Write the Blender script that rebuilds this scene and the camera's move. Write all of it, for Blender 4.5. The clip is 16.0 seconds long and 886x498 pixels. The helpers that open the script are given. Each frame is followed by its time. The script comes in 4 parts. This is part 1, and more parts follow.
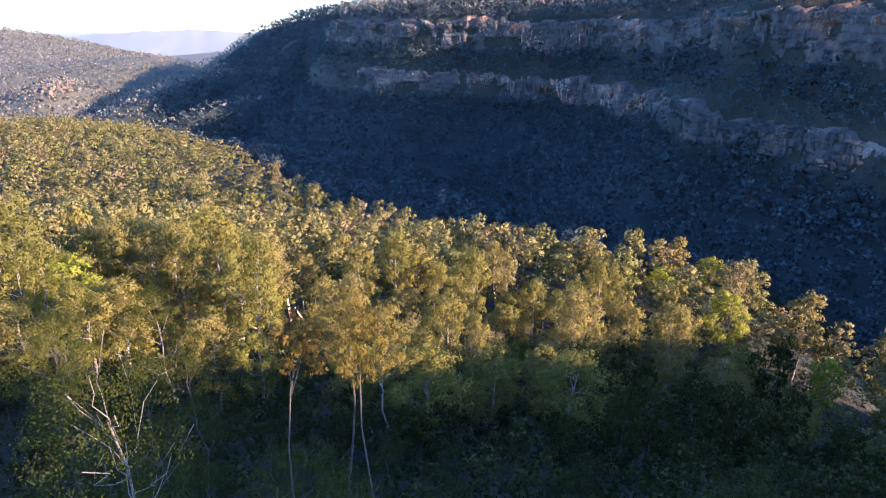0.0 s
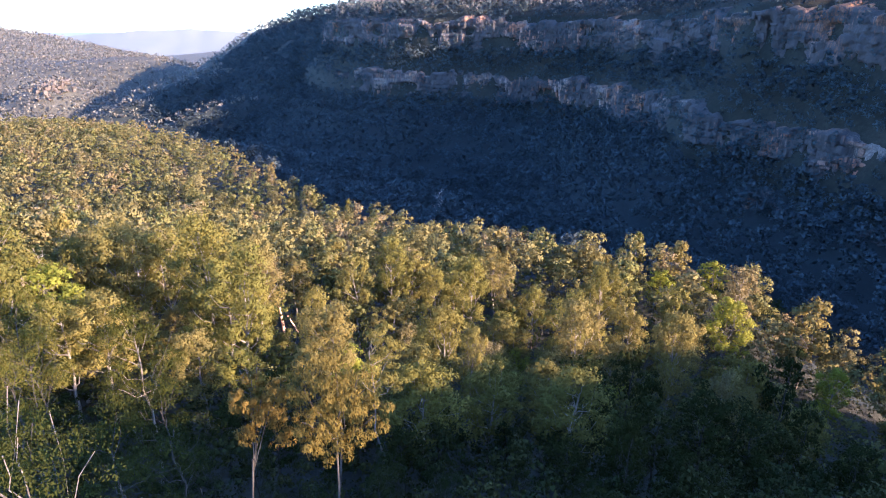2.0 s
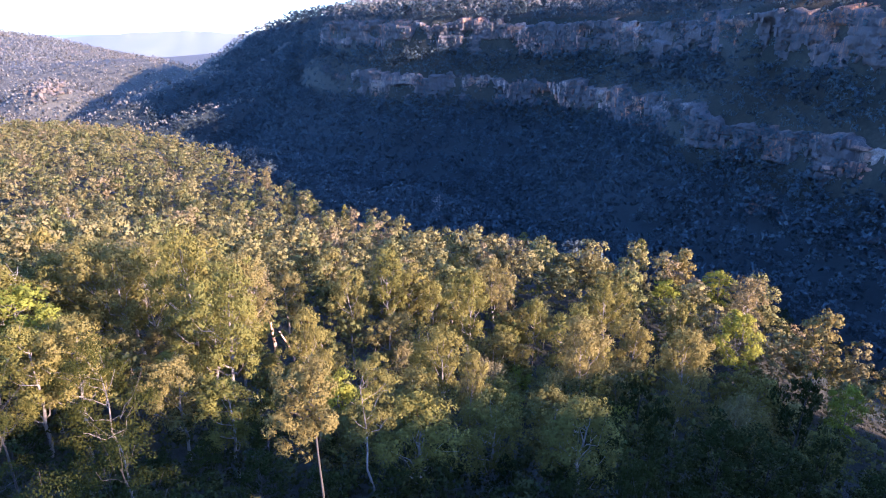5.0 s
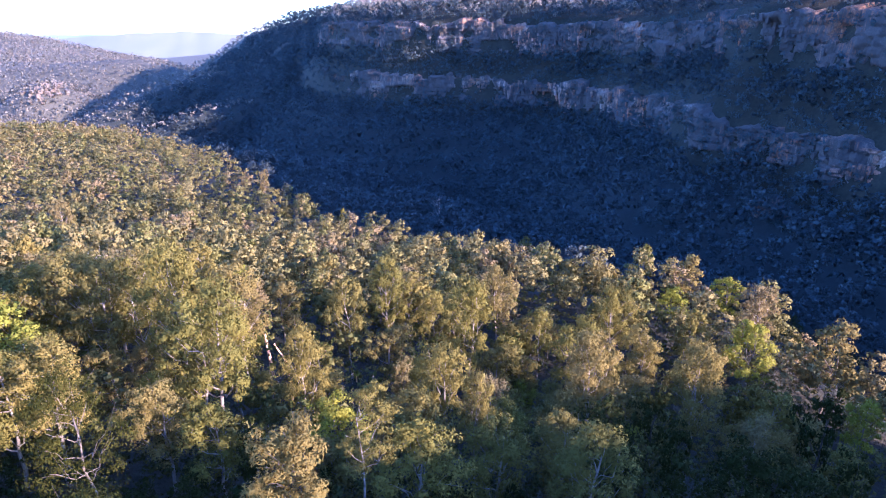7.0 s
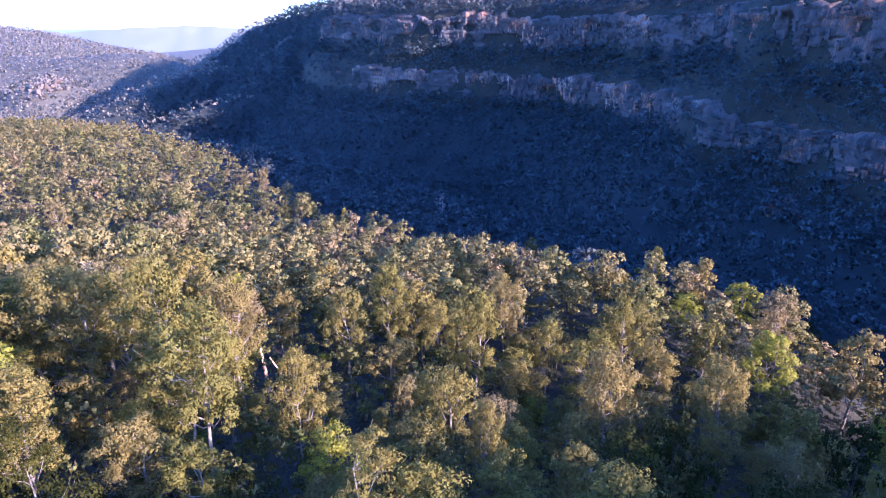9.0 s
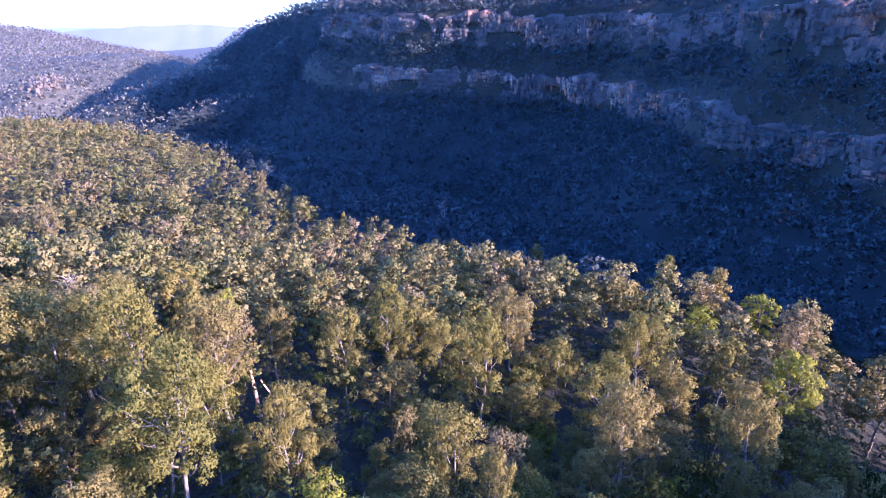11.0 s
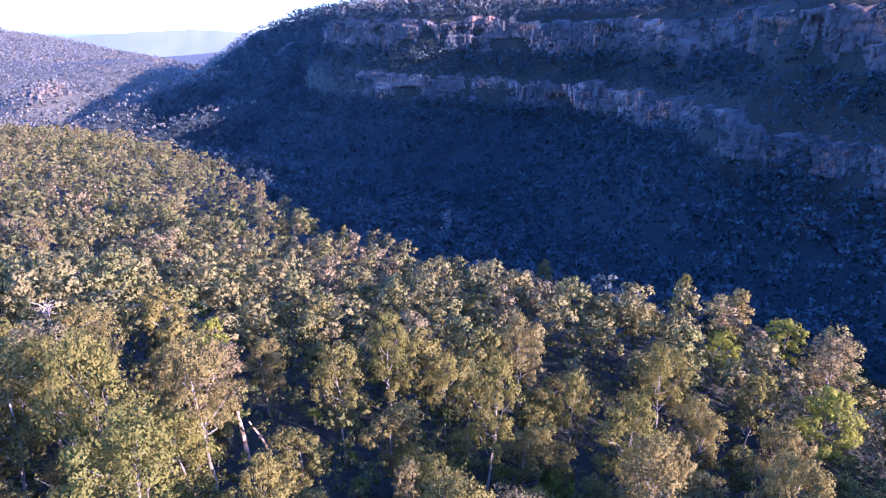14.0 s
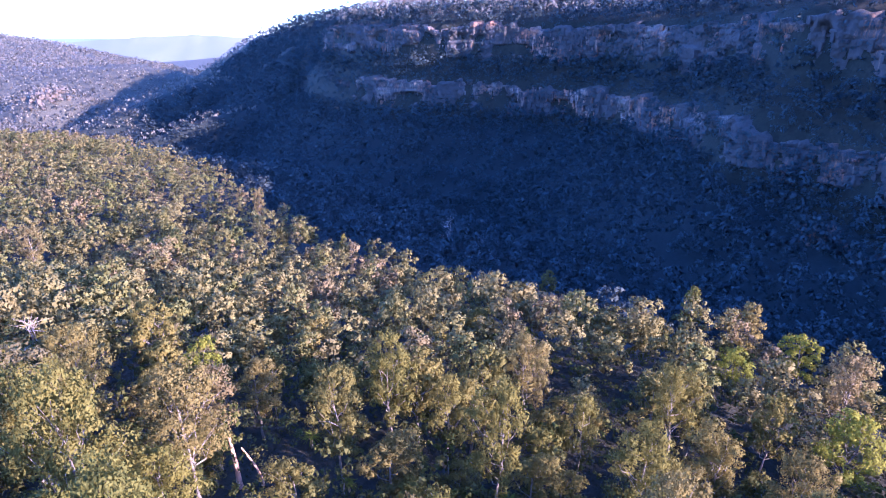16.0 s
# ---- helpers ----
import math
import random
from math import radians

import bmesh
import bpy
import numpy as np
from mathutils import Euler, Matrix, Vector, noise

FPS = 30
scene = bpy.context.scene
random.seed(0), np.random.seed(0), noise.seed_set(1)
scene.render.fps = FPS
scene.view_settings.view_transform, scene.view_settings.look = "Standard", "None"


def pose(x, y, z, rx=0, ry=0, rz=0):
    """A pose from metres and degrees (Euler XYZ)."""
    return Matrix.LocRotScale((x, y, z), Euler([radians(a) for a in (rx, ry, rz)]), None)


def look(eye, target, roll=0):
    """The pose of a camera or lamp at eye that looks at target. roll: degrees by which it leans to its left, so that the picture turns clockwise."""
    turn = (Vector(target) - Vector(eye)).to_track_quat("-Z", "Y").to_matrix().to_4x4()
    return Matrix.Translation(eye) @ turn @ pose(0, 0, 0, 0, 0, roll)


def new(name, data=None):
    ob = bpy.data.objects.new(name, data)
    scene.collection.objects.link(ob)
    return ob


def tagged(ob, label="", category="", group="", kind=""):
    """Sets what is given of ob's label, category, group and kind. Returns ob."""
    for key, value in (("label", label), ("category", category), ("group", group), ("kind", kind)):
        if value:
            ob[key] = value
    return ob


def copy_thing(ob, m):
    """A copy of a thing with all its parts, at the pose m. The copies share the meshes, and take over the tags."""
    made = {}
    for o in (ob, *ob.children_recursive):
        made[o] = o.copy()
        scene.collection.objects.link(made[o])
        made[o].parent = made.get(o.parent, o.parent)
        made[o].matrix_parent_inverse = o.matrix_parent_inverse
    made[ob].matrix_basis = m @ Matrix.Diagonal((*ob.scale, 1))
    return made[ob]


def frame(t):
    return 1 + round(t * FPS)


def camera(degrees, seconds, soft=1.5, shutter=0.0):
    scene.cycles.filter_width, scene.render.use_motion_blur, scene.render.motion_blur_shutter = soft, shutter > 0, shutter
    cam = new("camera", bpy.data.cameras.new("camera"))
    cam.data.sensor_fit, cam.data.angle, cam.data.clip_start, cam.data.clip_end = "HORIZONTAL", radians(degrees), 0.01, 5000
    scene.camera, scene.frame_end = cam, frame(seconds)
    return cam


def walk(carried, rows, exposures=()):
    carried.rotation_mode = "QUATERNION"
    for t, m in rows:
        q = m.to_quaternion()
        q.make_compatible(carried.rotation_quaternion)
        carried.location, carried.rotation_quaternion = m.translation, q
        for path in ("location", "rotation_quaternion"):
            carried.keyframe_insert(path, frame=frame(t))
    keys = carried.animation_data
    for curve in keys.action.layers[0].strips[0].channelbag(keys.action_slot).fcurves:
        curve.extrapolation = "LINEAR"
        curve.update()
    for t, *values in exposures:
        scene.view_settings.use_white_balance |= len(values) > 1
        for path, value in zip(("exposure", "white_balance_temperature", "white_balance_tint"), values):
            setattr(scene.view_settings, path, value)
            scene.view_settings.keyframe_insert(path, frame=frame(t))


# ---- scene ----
cam = camera(74, 16.0, soft=1.1)
PATH = [
    (0, (-0.000, 0.022, 119.989), (-0.026, 46.939, 102.703), 0.09),
    (0.5, (0.018, 0.550, 120.020), (0.050, 47.464, 102.725), 0.10),
    (1, (0.050, 1.184, 120.044), (0.127, 48.096, 102.745), 0.11),
    (1.5, (0.090, 1.892, 120.069), (0.210, 48.806, 102.775), 0.12),
    (2, (0.136, 2.641, 120.101), (0.302, 49.554, 102.807), 0.13),
    (2.5, (0.183, 3.396, 120.148), (0.368, 50.311, 102.859), 0.13),
    (3, (0.230, 4.125, 120.216), (0.440, 51.043, 102.933), 0.13),
    (3.5, (0.271, 4.794, 120.311), (0.499, 51.710, 103.025), 0.13),
    (4, (0.304, 5.369, 120.442), (0.537, 52.280, 103.140), 0.11),
    (6.5, (0.011, 8.892, 120.347), (0.418, 55.909, 103.340), 0.09),
    (7, (-0.020, 9.987, 120.377), (0.332, 56.951, 103.222), 0.07),
    (7.5, (-0.065, 11.118, 120.424), (0.236, 58.032, 103.132), 0.04),
    (8, (-0.124, 12.284, 120.488), (0.125, 59.154, 103.077), 0.01),
    (8.5, (-0.196, 13.485, 120.570), (0.001, 60.314, 103.047), -0.01),
    (9, (-0.282, 14.721, 120.668), (-0.144, 61.518, 103.060), -0.04),
    (11.5, (-0.434, 21.564, 120.897), (-0.505, 68.318, 103.174), -0.09),
    (12, (-0.464, 22.775, 120.982), (-0.615, 69.544, 103.301), -0.12),
    (12.5, (-0.507, 23.934, 121.056), (-0.712, 70.728, 103.439), -0.13),
    (13, (-0.563, 25.043, 121.119), (-0.815, 71.864, 103.576), -0.13),
    (13.5, (-0.628, 26.101, 121.171), (-0.902, 72.957, 103.723), -0.12),
    (14, (-0.701, 27.108, 121.213), (-0.982, 73.999, 103.860), -0.11),
    (14.5, (-0.779, 28.064, 121.246), (-1.068, 74.989, 103.986), -0.10),
    (15, (-0.860, 28.969, 121.271), (-1.150, 75.925, 104.093), -0.08),
    (15.5, (-0.941, 29.823, 121.287), (-1.234, 76.809, 104.191), -0.07),
    (16, (-1.021, 30.627, 121.297), (-1.321, 77.659, 104.329), -0.06),
]
walk(cam, [(t, look(eye, target, roll)) for t, eye, target, roll in PATH],
     exposures=[(0.0, 2.64, 5050, 20), (4.0, 2.77, 4780, 26), (8.0, 2.73, 4400, 37), (16.0, 2.70, 4250, 42)])

# ---- light ----
SUN_AZ, SUN_EL = 118.5, 14.4
world = bpy.data.worlds.new("world")
scene.world = world
world.use_nodes = True
wn = world.node_tree.nodes
sky = wn.new("ShaderNodeTexSky")
sky.sky_type = "NISHITA"
sky.sun_disc = False
sky.sun_elevation, sky.sun_rotation = radians(SUN_EL), radians(SUN_AZ)
sky.air_density, sky.dust_density, sky.ozone_density = 1.0, 0.7, 3.2
wn["Background"].inputs["Strength"].default_value = 0.13
world.node_tree.links.new(sky.outputs[0], wn["Background"].inputs["Color"])
SUN_DIR = Vector((math.sin(radians(SUN_AZ)) * math.cos(radians(SUN_EL)),
                  math.cos(radians(SUN_AZ)) * math.cos(radians(SUN_EL)), math.sin(radians(SUN_EL))))
sun = new("sun", bpy.data.lights.new("sun", "SUN"))
sun.data.energy, sun.data.angle, sun.data.color = 5.0, radians(0.6), (1.0, 0.65, 0.33)
sun.matrix_world = look(SUN_DIR * 500, (0, 0, 0))

# ---- small tools ----
TABLE = np.random.default_rng(3).random((256, 256))


def vnoise(x, y, layer=0):
    """Smooth value noise from 0 to 1."""
    x, y = np.asarray(x, float) + 37.3 * layer, np.asarray(y, float) + 11.7 * layer
    xi, yi = np.floor(x).astype(int), np.floor(y).astype(int)
    fx, fy = x - xi, y - yi
    fx, fy = fx * fx * (3 - 2 * fx), fy * fy * (3 - 2 * fy)
    a, b = TABLE[xi % 256, yi % 256], TABLE[(xi + 1) % 256, yi % 256]
    c, d = TABLE[xi % 256, (yi + 1) % 256], TABLE[(xi + 1) % 256, (yi + 1) % 256]
    return (a * (1 - fx) + b * fx) * (1 - fy) + (c * (1 - fx) + d * fx) * fy


def fbm(x, y, layer=0, octaves=4):
    total, amp, norm = 0, 1.0, 0
    for k in range(octaves):
        total = total + amp * vnoise(np.asarray(x) * 2 ** k, np.asarray(y) * 2 ** k, layer + k)
        norm += amp
        amp *= 0.5
    return total / norm


def step(a, b, v):
    u = np.clip((v - a) / (b - a), 0, 1)
    return u * u * (3 - 2 * u)


def along(line, x, y):
    """Signed distance of places from a line of corners (positive on its right side), and the run along it."""
    line = np.array(line, float)
    x, y = np.asarray(x, float), np.asarray(y, float)
    best, sign, run, start = np.full(x.shape, 1e18), np.ones(x.shape), np.zeros(x.shape), 0.0
    for (ax, ay), (bx, by) in zip(line[:-1], line[1:]):
        dx, dy = bx - ax, by - ay
        length = math.hypot(dx, dy)
        u = np.clip(((x - ax) * dx + (y - ay) * dy) / length ** 2, 0, 1)
        d2 = (x - ax - u * dx) ** 2 + (y - ay - u * dy) ** 2
        closer = d2 < best - 1e-9
        best = np.where(closer, d2, best)
        sign = np.where(closer, np.where((y - ay) * dx - (x - ax) * dy > 0, -1.0, 1.0), sign)
        run = np.where(closer, start + u * length, run)
        start += length
    return np.sqrt(best) * sign, run


def smooth_line(corners, pitch):
    """Points every pitch metres on a rounded curve through the corners."""
    c = np.array(corners, float)
    c = np.vstack([2 * c[0] - c[1], c, 2 * c[-1] - c[-2]])
    pts = []
    for p0, p1, p2, p3 in zip(c[:-3], c[1:-2], c[2:-1], c[3:]):
        for u in np.linspace(0, 1, 24, endpoint=False):
            pts.append(0.5 * (2 * p1 + (p2 - p0) * u + (2 * p0 - 5 * p1 + 4 * p2 - p3) * u * u + (3 * p1 - p0 - 3 * p2 + p3) * u ** 3))
    pts = np.array(pts)
    run = np.r_[0, np.cumsum(np.linalg.norm(np.diff(pts, axis=0), axis=1))]
    s = np.arange(0, run[-1], pitch)
    return np.stack([np.interp(s, run, pts[:, 0]), np.interp(s, run, pts[:, 1])], 1), s


# ---- materials ----
def material(name):
    m = bpy.data.materials.new(name)
    m.use_nodes = True
    t = m.node_tree
    return m, t, t.nodes["Principled BSDF"]


def node(t, kind, **values):
    n = t.nodes.new(kind)
    for key, value in values.items():
        n.inputs[key].default_value = value
    return n


def ramp(t, source, stops):
    r = t.nodes.new("ShaderNodeValToRGB")
    while len(r.color_ramp.elements) < len(stops):
        r.color_ramp.elements.new(0.5)
    for e, (at, colour) in zip(r.color_ramp.elements, stops):
        e.position, e.color = at, (*colour, 1)
    t.links.new(source, r.inputs[0])
    return r


def mixed(t, fac, a, b, mode="MIX"):
    n = t.nodes.new("ShaderNodeMix")
    n.data_type, n.blend_type = "RGBA", mode
    for socket, value in ((n.inputs[0], fac), (n.inputs[6], a), (n.inputs[7], b)):
        if isinstance(value, bpy.types.NodeSocket):
            t.links.new(value, socket)
        else:
            socket.default_value = value
    return n.outputs[2]


def leaf_material(name, tones, translucent=0.4, gloss=0.07):
    """Leaves: the tree's own tone from the tones, and each leaf a little off it."""
    m, t, bsdf = material(name)
    info, geo = t.nodes.new("ShaderNodeObjectInfo"), t.nodes.new("ShaderNodeNewGeometry")
    step_ = 1 / (len(tones) - 1)
    tone = ramp(t, info.outputs["Random"], [(k * step_, c) for k, c in enumerate(tones)])
    leaf = ramp(t, geo.outputs["Random Per Island"], [(0, (0.88, 0.89, 0.87)), (0.5, (1, 1, 0.99)), (1, (1.1, 1.09, 1.05))])
    colour = mixed(t, 1.0, tone.outputs[0], leaf.outputs[0], "MULTIPLY")
    t.links.new(colour, bsdf.inputs["Base Color"])
    bsdf.inputs["Roughness"].default_value = 0.7
    bsdf.inputs["Specular IOR Level"].default_value = gloss
    glow = t.nodes.new("ShaderNodeBsdfTranslucent")
    t.links.new(colour, glow.inputs[0])
    mix = node(t, "ShaderNodeMixShader", Fac=translucent)
    t.links.new(bsdf.outputs[0], mix.inputs[1])
    t.links.new(glow.outputs[0], mix.inputs[2])
    t.links.new(mix.outputs[0], t.nodes["Material Output"].inputs[0])
    return m


def stuff_leaf_material(name, tones, scale):
    """Leaves of a joined wood: the tone changes from crown to crown, in cells about as wide as one."""
    m, t, bsdf = material(name)
    geo = t.nodes.new("ShaderNodeNewGeometry")
    cell = t.nodes.new("ShaderNodeTexVoronoi")
    cell.voronoi_dimensions = "2D"
    cell.inputs["Scale"].default_value = scale
    t.links.new(geo.outputs["Position"], cell.inputs["Vector"])
    step_ = 1 / (len(tones) - 1)
    apart = t.nodes.new("ShaderNodeSeparateColor")
    t.links.new(cell.outputs["Color"], apart.inputs[0])
    tone = ramp(t, apart.outputs[0], [(k * step_, c) for k, c in enumerate(tones)])
    leaf = ramp(t, geo.outputs["Random Per Island"], [(0, (0.88, 0.88, 0.87)), (0.6, (1, 1, 0.99)), (1, (1.1, 1.09, 1.05))])
    colour = mixed(t, 1.0, tone.outputs[0], leaf.outputs[0], "MULTIPLY")
    t.links.new(colour, bsdf.inputs["Base Color"])
    bsdf.inputs["Roughness"].default_value = 0.6
    bsdf.inputs["Specular IOR Level"].default_value = 0.06
    glow = t.nodes.new("ShaderNodeBsdfTranslucent")
    t.links.new(colour, glow.inputs[0])
    mix = node(t, "ShaderNodeMixShader", Fac=0.28)
    t.links.new(bsdf.outputs[0], mix.inputs[1])
    t.links.new(glow.outputs[0], mix.inputs[2])
    t.links.new(mix.outputs[0], t.nodes["Material Output"].inputs[0])
    return m


def bark_material(name, pale, dark):
    m, t, bsdf = material(name)
    geo = t.nodes.new("ShaderNodeNewGeometry")
    n = node(t, "ShaderNodeTexNoise", Scale=1.3, Detail=5.0, Roughness=0.65)
    t.links.new(geo.outputs["Position"], n.inputs["Vector"])
    r = ramp(t, n.outputs[0], [(0.36, dark), (0.5, pale), (0.75, tuple(min(1, 1.2 * c) for c in pale))])
    t.links.new(r.outputs[0], bsdf.inputs["Base Color"])
    bsdf.inputs["Roughness"].default_value = 0.85
    fine = node(t, "ShaderNodeTexNoise", Scale=14.0, Detail=3.0)
    t.links.new(geo.outputs["Position"], fine.inputs["Vector"])
    bump = node(t, "ShaderNodeBump", Strength=0.5, Distance=0.03)
    t.links.new(fine.outputs[0], bump.inputs["Height"])
    t.links.new(bump.outputs[0], bsdf.inputs["Normal"])
    return m


def ground_material():
    m, t, bsdf = material("forest_floor")
    geo = t.nodes.new("ShaderNodeNewGeometry")
    big = node(t, "ShaderNodeTexNoise", Scale=0.05, Detail=6.0, Roughness=0.6)
    small = node(t, "ShaderNodeTexNoise", Scale=0.9, Detail=6.0, Roughness=0.7)
    for n in (big, small):
        t.links.new(geo.outputs["Position"], n.inputs["Vector"])
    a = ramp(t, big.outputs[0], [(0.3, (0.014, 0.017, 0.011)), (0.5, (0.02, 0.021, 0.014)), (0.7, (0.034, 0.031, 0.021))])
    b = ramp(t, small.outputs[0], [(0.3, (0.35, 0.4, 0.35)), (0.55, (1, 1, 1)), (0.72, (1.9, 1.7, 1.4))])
    # the hills beyond the valley are painted paler here, in place of haze
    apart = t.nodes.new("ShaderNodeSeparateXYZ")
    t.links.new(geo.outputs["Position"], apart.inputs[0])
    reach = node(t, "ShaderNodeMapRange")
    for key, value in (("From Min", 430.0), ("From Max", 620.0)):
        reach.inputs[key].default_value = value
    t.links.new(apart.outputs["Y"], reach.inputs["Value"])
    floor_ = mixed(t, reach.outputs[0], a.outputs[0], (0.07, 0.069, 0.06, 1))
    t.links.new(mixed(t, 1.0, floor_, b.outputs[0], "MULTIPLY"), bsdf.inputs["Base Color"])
    bsdf.inputs["Roughness"].default_value = 0.95
    bump = node(t, "ShaderNodeBump", Strength=0.8, Distance=0.4)
    t.links.new(small.outputs[0], bump.inputs["Height"])
    t.links.new(bump.outputs[0], bsdf.inputs["Normal"])
    return m


def valley_floor_material():
    """The valley floor, with haze put into its colour as a blue-green tone."""
    m, t, bsdf = material("hazed_valley_floor")
    geo = t.nodes.new("ShaderNodeNewGeometry")
    big = node(t, "ShaderNodeTexNoise", Scale=0.07, Detail=5.0, Roughness=0.6)
    small = node(t, "ShaderNodeTexNoise", Scale=0.7, Detail=5.0, Roughness=0.65)
    for n in (big, small):
        t.links.new(geo.outputs["Position"], n.inputs["Vector"])
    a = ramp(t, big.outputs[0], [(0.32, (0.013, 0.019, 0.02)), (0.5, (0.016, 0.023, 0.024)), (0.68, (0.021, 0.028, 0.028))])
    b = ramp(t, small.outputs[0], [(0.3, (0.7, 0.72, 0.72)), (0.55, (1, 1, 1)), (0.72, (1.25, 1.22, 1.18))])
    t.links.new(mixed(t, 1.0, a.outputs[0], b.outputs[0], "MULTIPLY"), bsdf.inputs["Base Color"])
    bsdf.inputs["Roughness"].default_value = 0.95
    bump = node(t, "ShaderNodeBump", Strength=0.7, Distance=0.5)
    t.links.new(small.outputs[0], bump.inputs["Height"])
    t.links.new(bump.outputs[0], bsdf.inputs["Normal"])
    return m


def rock_material(name="sandstone", tone=(1, 1, 1), clean=0.0):
    """Sandstone: pale fresh faces, orange stains, and black varnish in streaks down the face."""
    m, t, bsdf = material(name)
    geo = t.nodes.new("ShaderNodeNewGeometry")
    stretch = t.nodes.new("ShaderNodeMapping")
    stretch.inputs["Scale"].default_value = (1, 1, 0.12)
    t.links.new(geo.outputs["Position"], stretch.inputs["Vector"])
    streak = node(t, "ShaderNodeTexNoise", Scale=1.5, Detail=6.0, Roughness=0.72)
    t.links.new(stretch.outputs[0], streak.inputs["Vector"])
    patch = node(t, "ShaderNodeTexNoise", Scale=0.05, Detail=3.0, Roughness=0.6)
    rust = node(t, "ShaderNodeTexNoise", Scale=0.06, Detail=4.0, Roughness=0.65)
    grain = node(t, "ShaderNodeTexNoise", Scale=1.6, Detail=6.0, Roughness=0.7)
    for n in (patch, rust, grain):
        t.links.new(geo.outputs["Position"], n.inputs["Vector"])
    pale = ramp(t, grain.outputs[0], [(p, tuple(a * b for a, b in zip(c, tone))) for p, c in ((0.3, (0.12, 0.10, 0.09)), (0.5, (0.25, 0.205, 0.175)), (0.72, (0.38, 0.315, 0.27)))])
    rusty = ramp(t, rust.outputs[0], [(0.43, (1, 1, 1)), (0.56, (1.15, 0.66, 0.42))])
    base = mixed(t, 1.0, pale.outputs[0], rusty.outputs[0], "MULTIPLY")
    add = t.nodes.new("ShaderNodeMath")
    add.operation = "MULTIPLY_ADD"
    add.inputs[1].default_value = 1.3
    t.links.new(patch.outputs[0], add.inputs[0])
    t.links.new(streak.outputs[0], add.inputs[2])
    half = t.nodes.new("ShaderNodeMath")
    half.operation = "MULTIPLY"
    half.inputs[1].default_value = 0.45
    t.links.new(add.outputs[0], half.inputs[0])
    dark = ramp(t, half.outputs[0], [(0.53 - clean, (0, 0, 0)), (0.62 - clean, (1, 1, 1))])
    t.links.new(mixed(t, dark.outputs[0], (0.075, 0.068, 0.068, 1), base), bsdf.inputs["Base Color"])
    bsdf.inputs["Roughness"].default_value = 0.9
    bump = node(t, "ShaderNodeBump", Strength=0.9, Distance=0.5)
    both = t.nodes.new("ShaderNodeMath")
    t.links.new(grain.outputs[0], both.inputs[0])
    t.links.new(streak.outputs[0], both.inputs[1])
    t.links.new(both.outputs[0], bump.inputs["Height"])
    t.links.new(bump.outputs[0], bsdf.inputs["Normal"])
    return m


OLIVE = leaf_material("eucalypt_leaves", [(0.145, 0.13, 0.03), (0.182, 0.15, 0.042), (0.136, 0.13, 0.027), (0.19, 0.152, 0.052), (0.128, 0.122, 0.028), (0.178, 0.146, 0.046), (0.162, 0.146, 0.033)], 0.33)
LIME = leaf_material("lime_leaves", [(0.18, 0.20, 0.025), (0.24, 0.23, 0.03), (0.16, 0.19, 0.03)])
RUST = leaf_material("rusty_leaves", [(0.16, 0.135, 0.058), (0.17, 0.13, 0.06), (0.155, 0.134, 0.066)], 0.33)
# near-black green: the hillside's shade is put into these leaves
SHADEGREEN = leaf_material("shade_green_leaves", [(0.019, 0.026, 0.007), (0.027, 0.033, 0.008), (0.033, 0.038, 0.01)], 0.35, 0.05)
# haze over the valley is put into these leaves as extra blue
VALLEY = stuff_leaf_material("haze_blue_valley_leaves", [(0.062, 0.082, 0.094), (0.07, 0.09, 0.1), (0.078, 0.098, 0.106)], 0.15)
SCRUB = stuff_leaf_material("scrub_leaves", [(0.06, 0.07, 0.018), (0.1, 0.1, 0.03), (0.14, 0.13, 0.045)], 0.3)
# darker copy of the scrub leaves, with shade put into the colour
SHADESCRUB = stuff_leaf_material("shade_scrub_leaves", [(0.02, 0.027, 0.008), (0.034, 0.04, 0.012), (0.055, 0.056, 0.018)], 0.3)
# distant leaves made paler than real foliage, haze put into their colour
FARWOOD = stuff_leaf_material("hazed_far_leaves", [(0.175, 0.173, 0.15), (0.2, 0.19, 0.17), (0.225, 0.205, 0.185)], 0.12)
BARK = bark_material("pale_bark", (0.21, 0.18, 0.155), (0.08, 0.065, 0.055))
DARKBARK = bark_material("grey_bark", (0.16, 0.135, 0.12), (0.07, 0.06, 0.05))
# bark darkened so that boles look shaded even in the sun
SHADEBARK = bark_material("shade_dark_bark", (0.05, 0.042, 0.036), (0.024, 0.021, 0.018))
DEADWOOD = bark_material("bleached_wood", (0.36, 0.31, 0.275), (0.22, 0.18, 0.16))
SNAG = bark_material("burnt_orange_wood", (0.60, 0.36, 0.25), (0.16, 0.10, 0.08))
GROUND = ground_material()
HAZEFLOOR = valley_floor_material()
ROCK = rock_material()
FRESHROCK = rock_material("fresh_sandstone", (1.4, 1.27, 1.2), 0.07)
RUSTROCK = rock_material("rusty_sandstone", (1.1, 0.82, 0.7), 0.045)

# ---- the land ----
Z0 = 120.0
# corners past (120, 160) lie out of view, set to shade the valley
RIM = [(-60, 1000), (-100, 800), (-128, 640), (-113, 522), (-43, 428), (42, 388), (80, 350), (92, 300), (93, 260),
       (92, 225), (104, 203), (110, 178), (120, 160), (141, 95), (196, 40), (330, -32), (500, -122), (900, -322)]
NOSE = [(0, 600), (-99, 640), (-155, 720), (-250, 850), (-283, 880), (-344, 860), (-385, 800), (-405, 700), (-420, 600)]
NOSE_Z = [24, 23, 17, 3, -15, -45, -70, -86, -105]
FIN = [(-300, 470), (-258, 486), (-236, 495), (-216, 504), (-192, 515), (-165, 530)]
